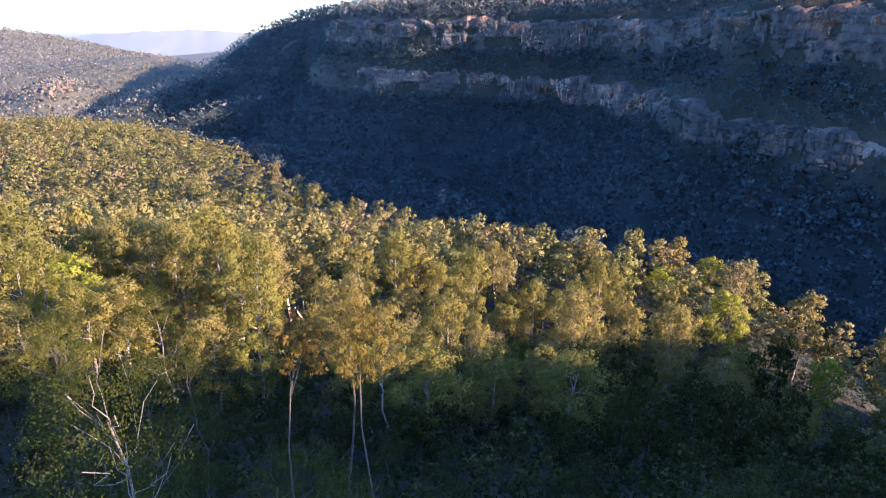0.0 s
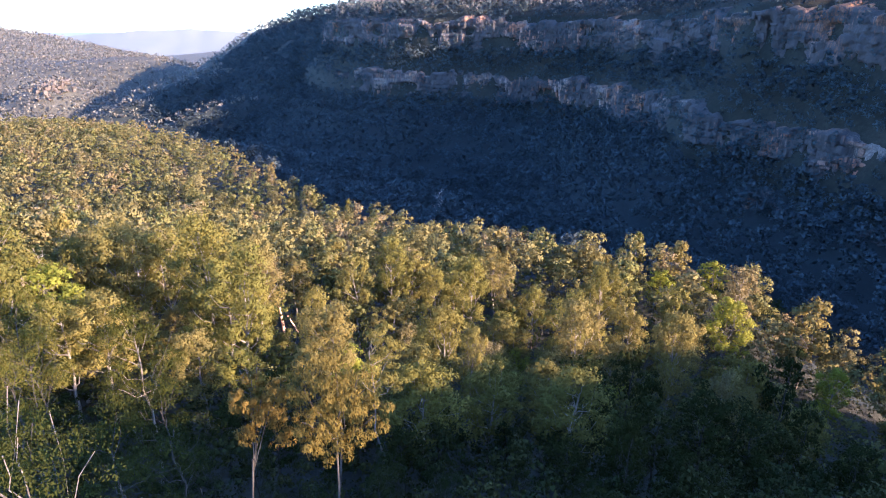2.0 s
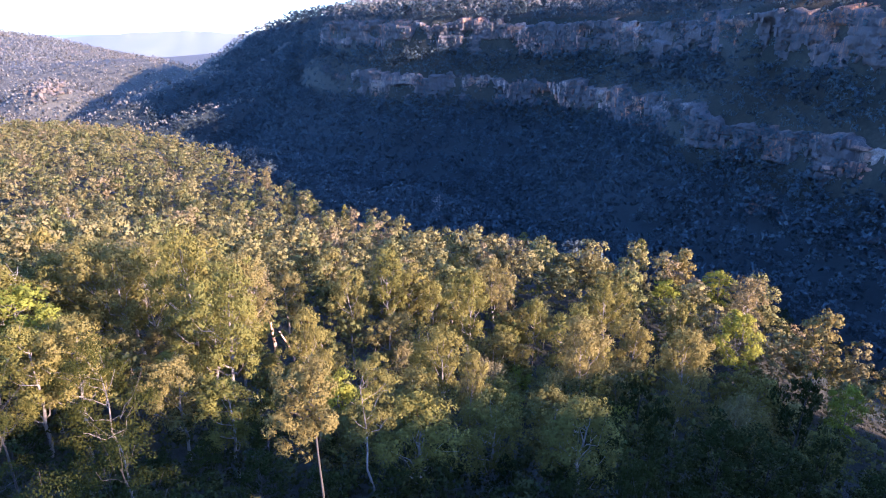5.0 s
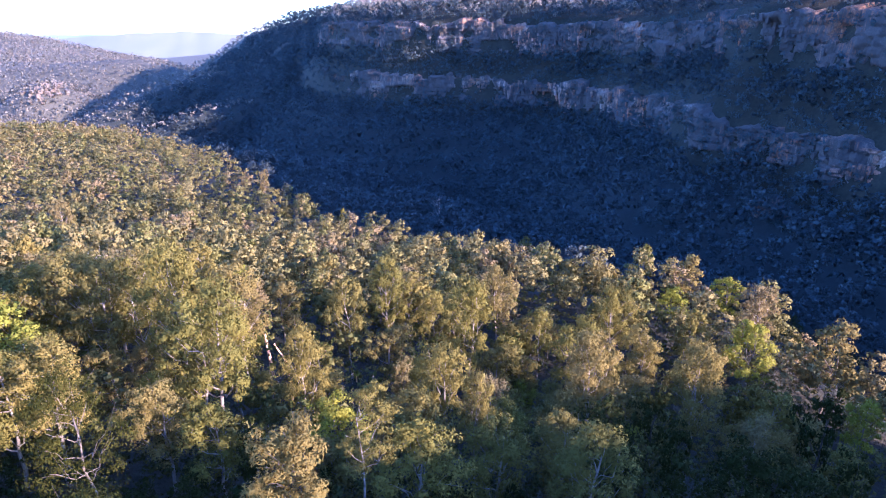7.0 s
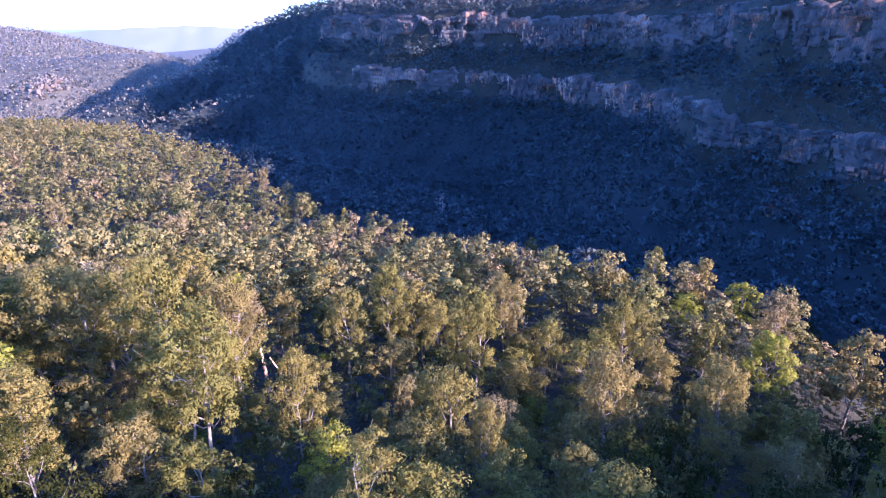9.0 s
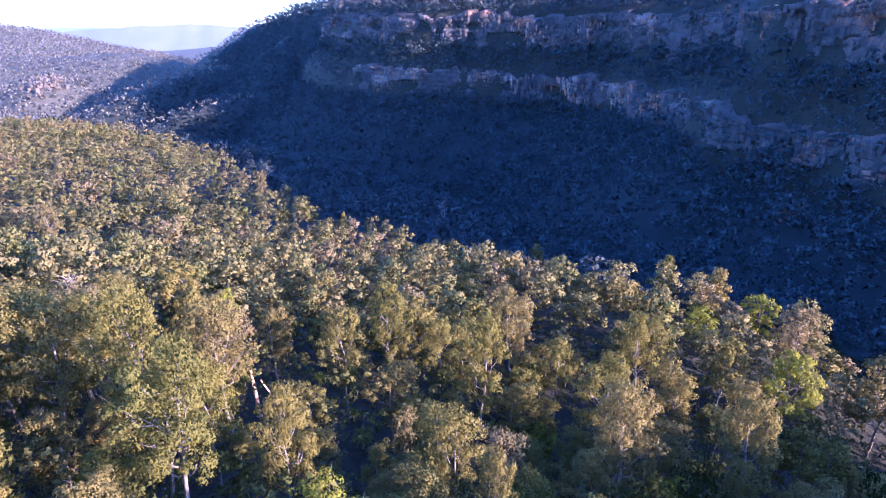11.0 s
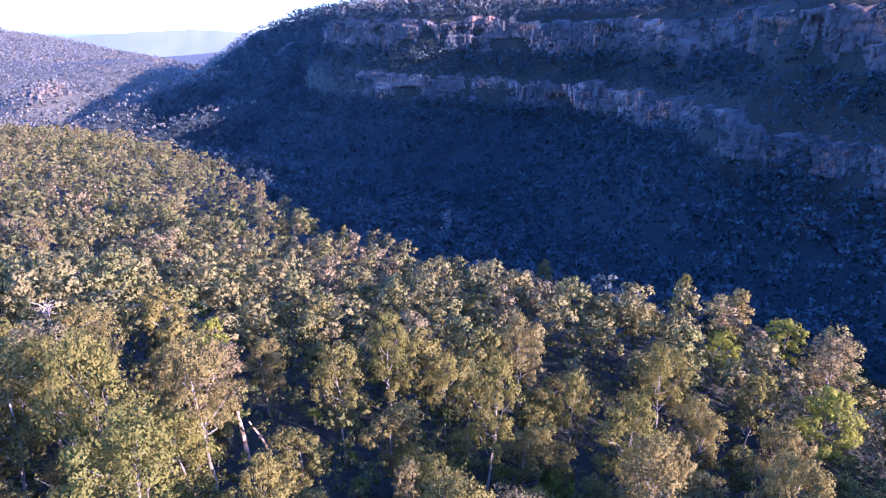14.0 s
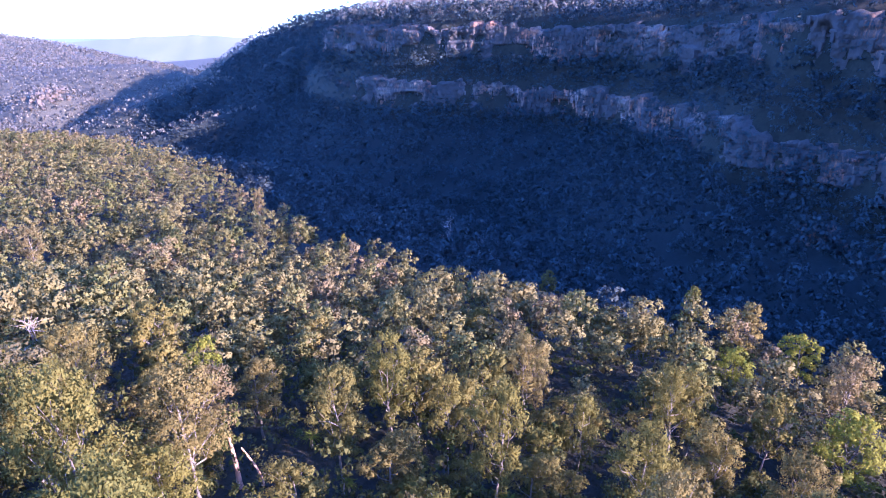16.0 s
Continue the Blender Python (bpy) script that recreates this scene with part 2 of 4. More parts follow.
FIN_Z = [-92, -80, -73, -67, -59, -54]
SHOULDER = [(-360, 548), (-328, 566), (-288, 586), (-252, 604), (-222, 622)]
SHOULDER_Z = [-88, -76, -58, -43, -34]
CREST = [(-420, 560), (-300, 470), (-170, 352), (-102, 280), (-64, 224), (-3, 164), (27, 130), (57, 116), (68, 92), (84, 62), (150, 0)]
RIM_LINE, RIM_RUN = smooth_line(RIM, 4.0)
CREST_LINE, _ = smooth_line(CREST, 6.0)


def land(x, y):
    """The height of the ground."""
    x, y = np.asarray(x, float), np.asarray(y, float)
    # the spur in front of the camera and the hillside it leaves from
    near = np.interp(y, [-400, -60, -20, 8, 26, 57, 70, 100, 125, 170, 210, 350, 480], [-14, -14, -15, -18, -29, -42, -48, -52, -55, -65.5, -64, -62.5, -78])
    near = near - np.clip(0.15 * x, -14, 22) * (1 - step(70, 160, y)) * step(20, 62, y)
    # unseen rise behind the camera, shaped so its shadow covers the near slope
    near = near + step(-8, -30, y) * (29.3 * step(36, 80, x) + 0.6 * step(95, 190, x))
    near = near - 0.7 * np.exp(-((x - 145) / 40) ** 2 - ((y + 36) / 20) ** 2)
    near = near + 4.4 * np.exp(-((x - 72) / 18) ** 2 - ((y + 38) / 16) ** 2)
    d, _ = along(CREST_LINE[::2], x, y)
    near = near + 2.5 * np.exp(-((x - 45) / 38) ** 2 - ((y - 118) / 30) ** 2)
    valley = near - 0.2 * np.clip(-d, 0, 60) - 0.45 * np.clip(-d - 60, 0, 400)
    back = -0.25 * np.clip(d - 260, 0, 150)
    side = np.where(d < 0, valley, near + back)
    # carries that unseen rise further right, to shade the lower slope
    hill = step(-8, -30, y) * step(120, 160, x) * step(306, 268, x)
    side = side * (1 - hill) + near * hill
    # the escarpment across the valley
    e, run = along(RIM_LINE, x, y)
    e = -e
    wob = 5 * (fbm(run / 35, run * 0, 5) - 0.5)
    foot = -45 + 6 * (fbm(run / 60, run * 0, 9) - 0.5)
    talus = foot + 0.62 * np.minimum(e, 0) - 0.4 * np.clip(-140 - x, 0, 300)
    face = np.interp(e + wob, [0, 3, 16, 20, 60, 130, 260, 700], [0, 15, 32, 52, 66, 74, 78, 80])
    scarp = np.where(e + wob > 0, foot + face, talus)
    # the nose of the escarpment runs down to the far valley
    w, reach = along(NOSE, x, y)
    knots = np.r_[0, np.cumsum(np.hypot(*np.diff(np.array(NOSE, float), axis=0).T))]
    nose = np.interp(reach, knots, NOSE_Z) - (0.64 + 0.12 * (fbm(reach / 70, reach * 0, 14) - 0.5)) * np.abs(w)
    scarp = np.maximum(scarp, nose)
    # a narrow rib runs down from it towards the spur
    v, run_ = along(FIN, x, y)
    steps = np.r_[0, np.cumsum(np.hypot(*np.diff(np.array(FIN, float), axis=0).T))]
    scarp = np.maximum(scarp, np.interp(run_, steps, FIN_Z) - 0.9 * np.abs(v))
    v, run_ = along(SHOULDER, x, y)
    steps = np.r_[0, np.cumsum(np.hypot(*np.diff(np.array(SHOULDER, float), axis=0).T))]
    scarp = np.maximum(scarp, np.interp(run_, steps, SHOULDER_Z) - 0.7 * np.abs(v))
    floor_ = -112 + 0 * x
    h = np.maximum(np.maximum(side, scarp), floor_)
    # far hills
    far = np.hypot(x + 250, y - 700)
    left = 122 * np.exp(-(((x + 1150) / 520) ** 2 + ((y - 1400) / 420) ** 2)) + 70 * np.exp(-(((x + 800) / 300) ** 2 + ((y - 900) / 350) ** 2))
    knoll = 44 * np.exp(-(((x + 440) / 60) ** 2 + ((y - 700) / 60) ** 2)) + 57 * np.exp(-(((x + 420) / 160) ** 2 + ((y - 900) / 90) ** 2)) + 12 * np.exp(-(((x + 235) / 60) ** 2 + ((y - 600) / 45) ** 2))
    mesa = 45 * step(1700, 2400, y + 0.1 * x) * step(-1500, -700, x)
    h = np.maximum(h, floor_ + (left + knoll + np.minimum(mesa, 112)) * step(380, 560, y - 0.2 * (x + 200)))
    h = h + 2.2 * (fbm(x / 22, y / 22, 1) - 0.5) + 14 * (fbm(x / 160, y / 160, 2) - 0.5) * step(300, 900, far)
    return h + Z0


def graded(fine_lo, fine_hi, pitch, lo, hi):
    mid = list(np.arange(fine_lo, fine_hi, pitch))
    up, down, s = [], [], pitch
    p = mid[-1]
    while p < hi:
        s *= 1.12
        p += s
        up.append(min(p, hi))
    p, s = mid[0], pitch
    while p > lo:
        s *= 1.12
        p -= s
        down.append(max(p, lo))
    return np.array(down[::-1] + mid + up)


def mesh_from(name, verts, faces, mat, smooth=False, normals=None):
    me = bpy.data.meshes.new(name)
    verts, faces = np.asarray(verts, float), np.asarray(faces, int)
    k = faces.shape[1]
    me.vertices.add(len(verts))
    me.vertices.foreach_set("co", verts.ravel())
    me.loops.add(faces.size)
    me.loops.foreach_set("vertex_index", faces.ravel())
    me.polygons.add(len(faces))
    me.polygons.foreach_set("loop_start", np.arange(0, faces.size, k))
    if smooth:
        me.polygons.foreach_set("use_smooth", np.ones(len(faces), bool))
    me.materials.append(mat)
    me.update(calc_edges=True)
    me.validate()
    if normals is not None:
        me.normals_split_custom_set_from_vertices(normals)
    return me


def grid_faces(rows, cols):
    i = np.arange(rows * cols).reshape(rows, cols)
    return np.stack([i[:-1, :-1], i[:-1, 1:], i[1:, 1:], i[1:, :-1]], -1).reshape(-1, 4)


def build_ground():
    xs, ys = graded(-330, 260, 4.6, -4400, 4400), graded(-60, 620, 4.6, -1500, 4600)
    gx, gy = np.meshgrid(xs, ys)
    v = np.stack([gx, gy, land(gx, gy)], -1).reshape(-1, 3)
    faces = grid_faces(len(ys), len(xs))
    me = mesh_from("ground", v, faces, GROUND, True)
    me.materials.append(HAZEFLOOR)
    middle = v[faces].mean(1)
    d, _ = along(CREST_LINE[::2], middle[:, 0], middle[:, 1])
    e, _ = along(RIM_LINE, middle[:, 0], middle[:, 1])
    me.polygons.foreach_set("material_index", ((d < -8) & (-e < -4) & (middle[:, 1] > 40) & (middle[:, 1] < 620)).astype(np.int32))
    ob = new("ground", me)
    tagged(ob, "wooded valley ground of leaf litter and dry soil", "ground", kind="structure")


build_ground()


FACES = []


def build_cliff(name, corners, low, high, seed, label, drop=0.0):
    """A band of jointed sandstone along a line of the plan: beds stepped in and out, joints down the face."""
    line, s = smooth_line(corners, 0.7)
    tangent = np.gradient(line, axis=0)
    tangent /= np.linalg.norm(tangent, axis=1)[:, None]
    out = np.stack([tangent[:, 1], -tangent[:, 0]], 1)
    rows = 44
    u = np.linspace(0, 1, rows)
    sink = drop * step(195, 140, line[:, 1])
    base = low - sink + 8 * (fbm(s / 34, s * 0, seed) - 0.5)
    top = high - sink + 11 * (fbm(s / 22, s * 0 + 3, seed) - 0.5) + 3.0 * (vnoise(np.floor(s / 3.1), s * 0, seed + 5) - 0.5)
    z = base[:, None] + (top - base)[:, None] * u[None]
    ss = s[:, None] + 0 * z
    beds = z / 2.7 + 1.5 * vnoise(ss / 24, z * 0, seed + 2)
    bed = np.floor(beds)
    joints = ss / 2.3 + 2 * vnoise(ss / 6, bed * 1.7, seed + 1) + 0.4 * TABLE[bed.astype(int) % 256, seed]
    block = np.floor(joints)
    disp = 1.25 * (TABLE[block.astype(int) % 256, (bed.astype(int) + seed) % 256] - 0.4)
    disp += 1.9 * (TABLE[np.floor(ss / 5.1 + vnoise(ss / 11, z / 20, seed)).astype(int) % 256, seed] - 0.5) + 0.5 * (fbm(ss / 0.9, z / 1.2, seed) - 0.5)
    disp += 3.0 * (fbm(ss / 24, z / 30, seed + 3) - 0.55) + 1.2 * (1 - u)[None]
    disp -= 1.3 * ((joints - block < 0.2) | (beds - bed < 0.16)) * TABLE[block.astype(int) % 256, (bed.astype(int) + 90) % 256]
    disp -= 2.5 * step(0.55, 0.7, vnoise(ss / 13, z / 7, seed + 6))
    disp -= 12 * (1 - step(0, 45, ss))
    p = np.stack([line[:, 0:1] + out[:, 0:1] * disp, line[:, 1:2] + out[:, 1:2] * disp, z + Z0], -1)
    back = p[:, -1:].copy()
    back[:, 0, :2] -= out * 9
    back[:, 0, 2] += 1.5
    p = np.concatenate([p, back], 1)
    ob = new(name, mesh_from(name, p.reshape(-1, 3), grid_faces(len(s), rows + 1), ROCK))
    tagged(ob, label, "cliff", kind="structure")
    FACES.append((p[:, :rows], out, seed))


def shifted(points, by):
    c = np.array(points, float)
    t = np.gradient(c, axis=0)
    t /= np.linalg.norm(t, axis=1)[:, None]
    return c + np.stack([-t[:, 1], t[:, 0]], 1) * by


build_cliff("cliff_lower", shifted(RIM[3:15], 1), -43, -27, 11, "jointed pale and rust-stained sandstone cliff in the shade", 6.0)
build_cliff("cliff_upper", shifted(RIM[2:15], 17), -15, 7, 21, "high sandstone cliff band under the plateau rim")
build_cliff("cliff_foot", shifted(RIM[9:14], -10), -57, -50, 31, "low ledge of dark sandstone above the valley wood")


# ---- trees ----
def tube(path, radii, sides=5):
    """Verts and quads of a tapered limb."""
    path, v, f = np.asarray(path, float), [], []
    d = np.gradient(path, axis=0)
    for p, way, r in zip(path, d, radii):
        way = way / (np.linalg.norm(way) + 1e-9)
        a = np.cross(way, (0.31, 0.87, 0.37))
        a /= np.linalg.norm(a)
        b = np.cross(way, a)
        for k in range(sides):
            w = 2 * math.pi * k / sides
            v.append(p + r * (a * math.cos(w) + b * math.sin(w)))
    for k in range(len(path) - 1):
        for j in range(sides):
            f.append((k * sides + j, k * sides + (j + 1) % sides, (k + 1) * sides + (j + 1) % sides, (k + 1) * sides + j))
    return np.array(v), np.array(f)


def joined(pieces):
    vs, fs, n = [], [], 0
    for v, f in pieces:
        vs.append(v)
        fs.append(f + n)
        n += len(v)
    return np.vstack(vs), np.vstack(fs)


def leaves(rng, centres, radii, count, size, droop=0.35, corners=4, slim=1.0):
    """Leaf sprays round each centre: narrow diamonds, or far off narrow wedges, that face outwards and hang a little."""
    c = np.repeat(centres, count, 0)
    r = np.repeat(radii, count)
    n = len(c)
    way = rng.normal(size=(n, 3))
    way[:, 2] = way[:, 2] * 0.8 + 0.15
    way /= np.linalg.norm(way, axis=1)[:, None]
    p = c + way * (r * rng.uniform(0.74, 1.06, n))[:, None] * np.array([1, 1, 0.75])
    facing = way + rng.normal(size=(n, 3)) * 0.28 + (0, 0, 0.2)
    facing /= np.linalg.norm(facing, axis=1)[:, None]
    long_ = rng.normal(size=(n, 3)) * 0.7 - np.array([0, 0, droop])
    long_ -= facing * (long_ * facing).sum(1)[:, None]
    long_ /= np.linalg.norm(long_, axis=1)[:, None] + 1e-9
    wide = np.cross(facing, long_)
    ln = size * rng.uniform(0.6, 1.4, n)[:, None]
    wd = ln * rng.uniform(0.17, 0.30, n)[:, None] * slim
    soft = way * 0.65 + facing * 0.35
    soft /= np.linalg.norm(soft, axis=1)[:, None]
    if corners == 3:
        v = np.stack([p - long_ * ln * 0.5 - wide * wd, p + long_ * ln * 0.6, p - long_ * ln * 0.5 + wide * wd], 1).reshape(-1, 3)
        return v, np.arange(3 * n).reshape(-1, 3), np.repeat(soft, 3, 0)
    v = np.stack([p - long_ * ln * 0.5, p - wide * wd, p + long_ * ln * 0.5, p + wide * wd], 1).reshape(-1, 3)
    return v, np.arange(4 * n).reshape(-1, 4), np.repeat(soft, 4, 0)


def rounded(v, soft, middle, share):
    """Normals that lean towards those of the whole crown, so that it shades as one rounded mass."""
    way = v - middle
    way /= np.linalg.norm(way, axis=1)[:, None] + 1e-9
    n = soft * (1 - share) + way * share
    return n / (np.linalg.norm(n, axis=1)[:, None] + 1e-9)


def limbs_of(rng, height, lobes, bole, stout):
    """Trunk, limbs to the lobes of the crown, and twigs into their foliage."""
    ts = np.linspace(0, 1, 7)
    wig = np.cumsum(rng.normal(size=(7, 2)) * 0.013 * height, 0)
    trunk = np.stack([wig[:, 0], wig[:, 1], ts * height * 0.8], 1)
    r0 = 0.0135 * height * stout
    pieces = [tube(trunk, r0 * (1 - 0.8 * ts) + 0.02, 6)]
    for centre, radius in lobes:
        out = math.hypot(centre[0], centre[1])
        at = min(0.97, max(1.25 * bole, (centre[2] - 0.7 * out - 0.5 * radius) / (0.8 * height)))
        p0 = np.array([np.interp(at, ts, trunk[:, j]) for j in range(3)])
        us = np.linspace(0, 1, 5)[:, None]
        sag = np.array([0, 0, -0.14 * out]) * np.sin(math.pi * us)
        limb = p0 + (centre - p0) * us + sag + rng.normal(size=(5, 3)) * 0.09 * (out + radius) * us * (1 - us) * 2.5
        rl = r0 * (1 - 0.72 * at) * 0.62
        pieces.append(tube(limb, rl * (1 - 0.78 * us[:, 0]) + 0.012, 3))
        for k in range(1):
            tip = centre + rng.normal(size=3) * radius * 0.6 + (0, 0, 0.25 * radius)
            root = limb[2 + k]
            pieces.append(tube(np.array([root, (root + tip) / 2 + rng.normal(size=3) * 0.06 * radius, tip]), [rl * 0.42, rl * 0.28, 0.012], 3))
    return pieces


def lobes_of(rng, height, spread, count, bole, plump=1.0):
    """The masses of foliage that make up a crown: one at the top, the others round the trunk down to the lowest limb."""
    lobes = [(np.array([0, 0, height * 0.9]) + rng.normal(size=3) * 0.1 * spread, plump * spread * rng.uniform(0.40, 0.5))]
    turn = rng.uniform(0, 6.28)
    for k in range(count - 1):
        f = (k + rng.uniform(0.2, 0.8)) / (count - 1)
        z = height * (bole + 0.06 + (0.86 - bole) * f)
        reach = spread * (0.36 + 0.38 * math.sin(math.pi * (0.15 + 0.8 * f))) * rng.uniform(0.6, 1.1)
        az = turn + k * 2.4 + rng.uniform(-0.5, 0.5)
        lobes.append((np.array([math.cos(az) * reach, math.sin(az) * reach, z]), plump * spread * rng.uniform(0.34, 0.5)))
    return lobes


def foliage(rng, lobes, clumps, sprays, size, droop=0.35, corners=3, slim=1.0, share=0.5, hang=0.0):
    """Leaf sprays in small clumps over the lobes of a crown."""
    c = np.repeat(np.array([p for p, _ in lobes]), clumps, 0)
    r = np.repeat(np.array([q for _, q in lobes]), clumps)
    way = rng.normal(size=c.shape)
    way[:, 2] = way[:, 2] * 0.85 + 0.3 - 0.4 * hang
    way /= np.linalg.norm(way, axis=1)[:, None]
    at = c + way * (r * rng.uniform(0.55, 1.0, len(r)))[:, None] * np.array([1, 1, 0.85 + 0.9 * hang])
    v, f, soft = leaves(rng, at, r * rng.uniform(0.3, 0.5, len(r)), sprays, size, droop, corners, slim)
    return v, f, rounded(v, soft, np.repeat(c - np.c_[0 * r, 0 * r, 0.3 * r], sprays * corners, 0), share)


def eucalypt(seed, height, spread, lobes, clumps, sprays, size, leaf, bark=BARK, label="", group="", droop=0.35, bole=0.4, corners=3, slim=1.0, stout=1.0, hang=0.0, plump=1.0):
    rng = np.random.default_rng(seed)
    parts = lobes_of(rng, height, spread, lobes, bole, plump)
    tree = new("eucalypt_tree")
    new("trunk", mesh_from("trunk", *joined(limbs_of(rng, height, parts[::4] if stout < 0.15 else parts, bole, stout)), bark, True)).parent = tree
    v, f, soft = foliage(rng, parts, clumps, sprays, size, droop, corners, slim, hang=hang)
    new("crown", mesh_from("crown", v, f, leaf, True, soft)).parent = tree
    return tagged(tree, label, "tree", group, "")


def rest(tree, x, y, z=None, turn=0.0, scale=1.0, tall=1.0):
    z = float(land(x, y)) - 0.3 if z is None else z
    return Matrix.Translation((x, y, z)) @ Matrix.Rotation(turn, 4, "Z") @ Matrix.Diagonal((scale, scale, scale * tall, 1))


# stock trees, from which the wood is set out; each stands first at a place of its own
SPUR_LABEL, SPUR_GROUP = "olive-green eucalypt with a pale trunk on the sunlit spur", "trees on the spur"
# height, spread, lobes, lowest limb as a share of the height
SHAPES = [(15.0, 3.9, 14, 0.30), (16.5, 3.6, 14, 0.36), (14.0, 3.4, 12, 0.32), (13.0, 4.1, 13, 0.34), (15.5, 3.3, 13, 0.28), (17.5, 3.8, 14, 0.42)]


def stock_of(seed, count, clumps, sprays, size, leaf, bark, label, group, slim=1.0):
    trees = []
    for k in range(count):
        height, spread, lobes, bole = SHAPES[k % 6]
        trees.append(eucalypt(seed + k, height, spread, lobes, clumps, sprays, size, leaf, bark, label, group, bole=bole, slim=slim))
    return trees


STOCK = stock_of(100, 12, 11, 23, 0.36, OLIVE, BARK, SPUR_LABEL, SPUR_GROUP, 1.6)
CLOSE = stock_of(120, 6, 14, 48, 0.2, OLIVE, BARK, SPUR_LABEL, SPUR_GROUP, 1.55)
LIMES = stock_of(140, 3, 11, 30, 0.28, LIME, DARKBARK, "bright yellow-green eucalypt among olive trees", SPUR_GROUP, 1.5)
RUSTS = stock_of(150, 3, 11, 30, 0.27, RUST, BARK, "eucalypt with brownish dry foliage on the spur", SPUR_GROUP, 1.45)
NEAR_SHADY = stock_of(180, 3, 12, 36, 0.135, SHADEGREEN, SHADEBARK, "eucalypt in the shade of the hillside, shade darkening its leaf colour", "trees in the shade", 1.4)
SHADY = stock_of(170, 4, 8, 18, 0.36, SHADEGREEN, SHADEBARK, "eucalypt in the shade of the hillside, shade darkening its leaf colour", "trees in the shade", 1.5)
used = set()


def plant(tree, m):
    """Sets the stock tree itself first, and copies of it after that."""
    if tree.name not in used:
        used.add(tree.name)
        tree.matrix_basis = m
        return tree
    return copy_thing(tree, m)


# trees that stand out: place on the plan, height of the crown's middle, half its width
HEAD_TREES = [(-24.5, 75, 90, 4.2), (-23, 67, 88, 3.5), (-39, 99, 85, 3.6), (-42, 87, 89, 4.0), (-26, 62.5, 94.6, 3.8), (-12.5, 83, 86, 3.5), (-7.3, 89, 83.6, 3.3),
              (-21.3, 110, 78.3, 3.5), (-24, 93, 81, 3.0), (-0.7, 88.5, 82, 3.0), (9.8, 98, 79.3, 3.2), (15.2, 90.5, 78.2, 3.2), (3.7, 77.5, 84.5, 3.3), (-12.7, 58, 92, 3.0),
              (27.8, 93.5, 77.5, 3.6), (29.7, 86, 75.6, 3.8), (18.3, 78.5, 79.8, 3.6), (35.3, 79, 78.4, 4.0), (17.2, 67, 83.5, 3.7), (29, 66.5, 84, 3.8), (-19.3, 54, 95, 3.8), (3.2, 53.5, 90.3, 2.0), (-34, 70.5, 91, 3.8)]
RIDGE_TREES = [(5, 125.5, 72.5, 3.8), (-2.2, 118, 73.7, 3.0), (48.2, 138, 70.5, 2.7), (40, 93, 76.8, 3.5), (29.5, 129, 73.5, 4.3), (53.6, 126.5, 72, 3.8), (-58, 224, 59, 3.8), (-40, 191, 64.2, 3.8), (-30, 187, 66.8, 2.6),
               (-23.5, 187, 59, 4.2), (-13, 188, 58.8, 4.4), (6.4, 181, 58, 4.4), (17, 158, 63.7, 3.6), (24, 163.5, 65, 3.2), (62.2, 91.5, 73.4, 5.0), (72, 82, 74.5, 4.0), (39, 131, 70.5, 3.4)]
ODD_TREES = [(45.5, 114.5, 70.8, 3.5, "lime"), (57.4, 117, 71.7, 3.6, "lime"), (48, 89.5, 74.8, 4.2, "lime"), (-31, 94, 84, 2.8, "lime"), (-4.3, 176, 59, 3.0, "lime"), (58, 77, 71.5, 3.0, "lime"),
             (55, 102, 75, 4.5, "rust"), (-64, 220.5, 69, 2.4, "rust"), (-39, 75, 90.3, 4.0, "rust"), (39.2, 60, 82, 3.0, "shade"), (-112, 177, 68, 3.4, "rust")]
FEATURED = HEAD_TREES + RIDGE_TREES + ODD_TREES
OTHERS = [(-53.7, 97.5), (-48, 66), (-23.7, 82.4), (-21.4, 83.2)]


def ridge_places():
    """Where the other trees of the spur stand, the nearest to its head first."""
    rng = np.random.default_rng(21)
    pitch = 5.7
    gx, gy = np.meshgrid(np.arange(-330, 130, pitch), np.arange(47, 430, pitch))
    gx = gx + (np.arange(gx.shape[0]) % 2)[:, None] * pitch / 2
    x, y = (gx + rng.uniform(-2.0, 2.0, gx.shape)).ravel(), (gy + rng.uniform(-2.0, 2.0, gy.shape)).ravel()
    d, _ = along(CREST_LINE[::2], x, y)
    keep = (d > -4) & (x > -0.80 * y - 26) & (rng.random(len(x)) < 0.92) & (np.hypot(x + 18, y - 83) > 4.6) & (np.abs(along([(-23, 86), (-17, 69)], x, y)[0]) > 3.2)
    for sx, sy, *_ in FEATURED + OTHERS:
        keep &= np.hypot(x - sx, y - sy) > (3.9 if _ else 2.2)
    x, y = x[keep], y[keep]
    order = np.argsort(np.hypot(x, y))
    return x[order], y[order]


TREE_X, TREE_Y = ridge_places()
SINGLE = 165


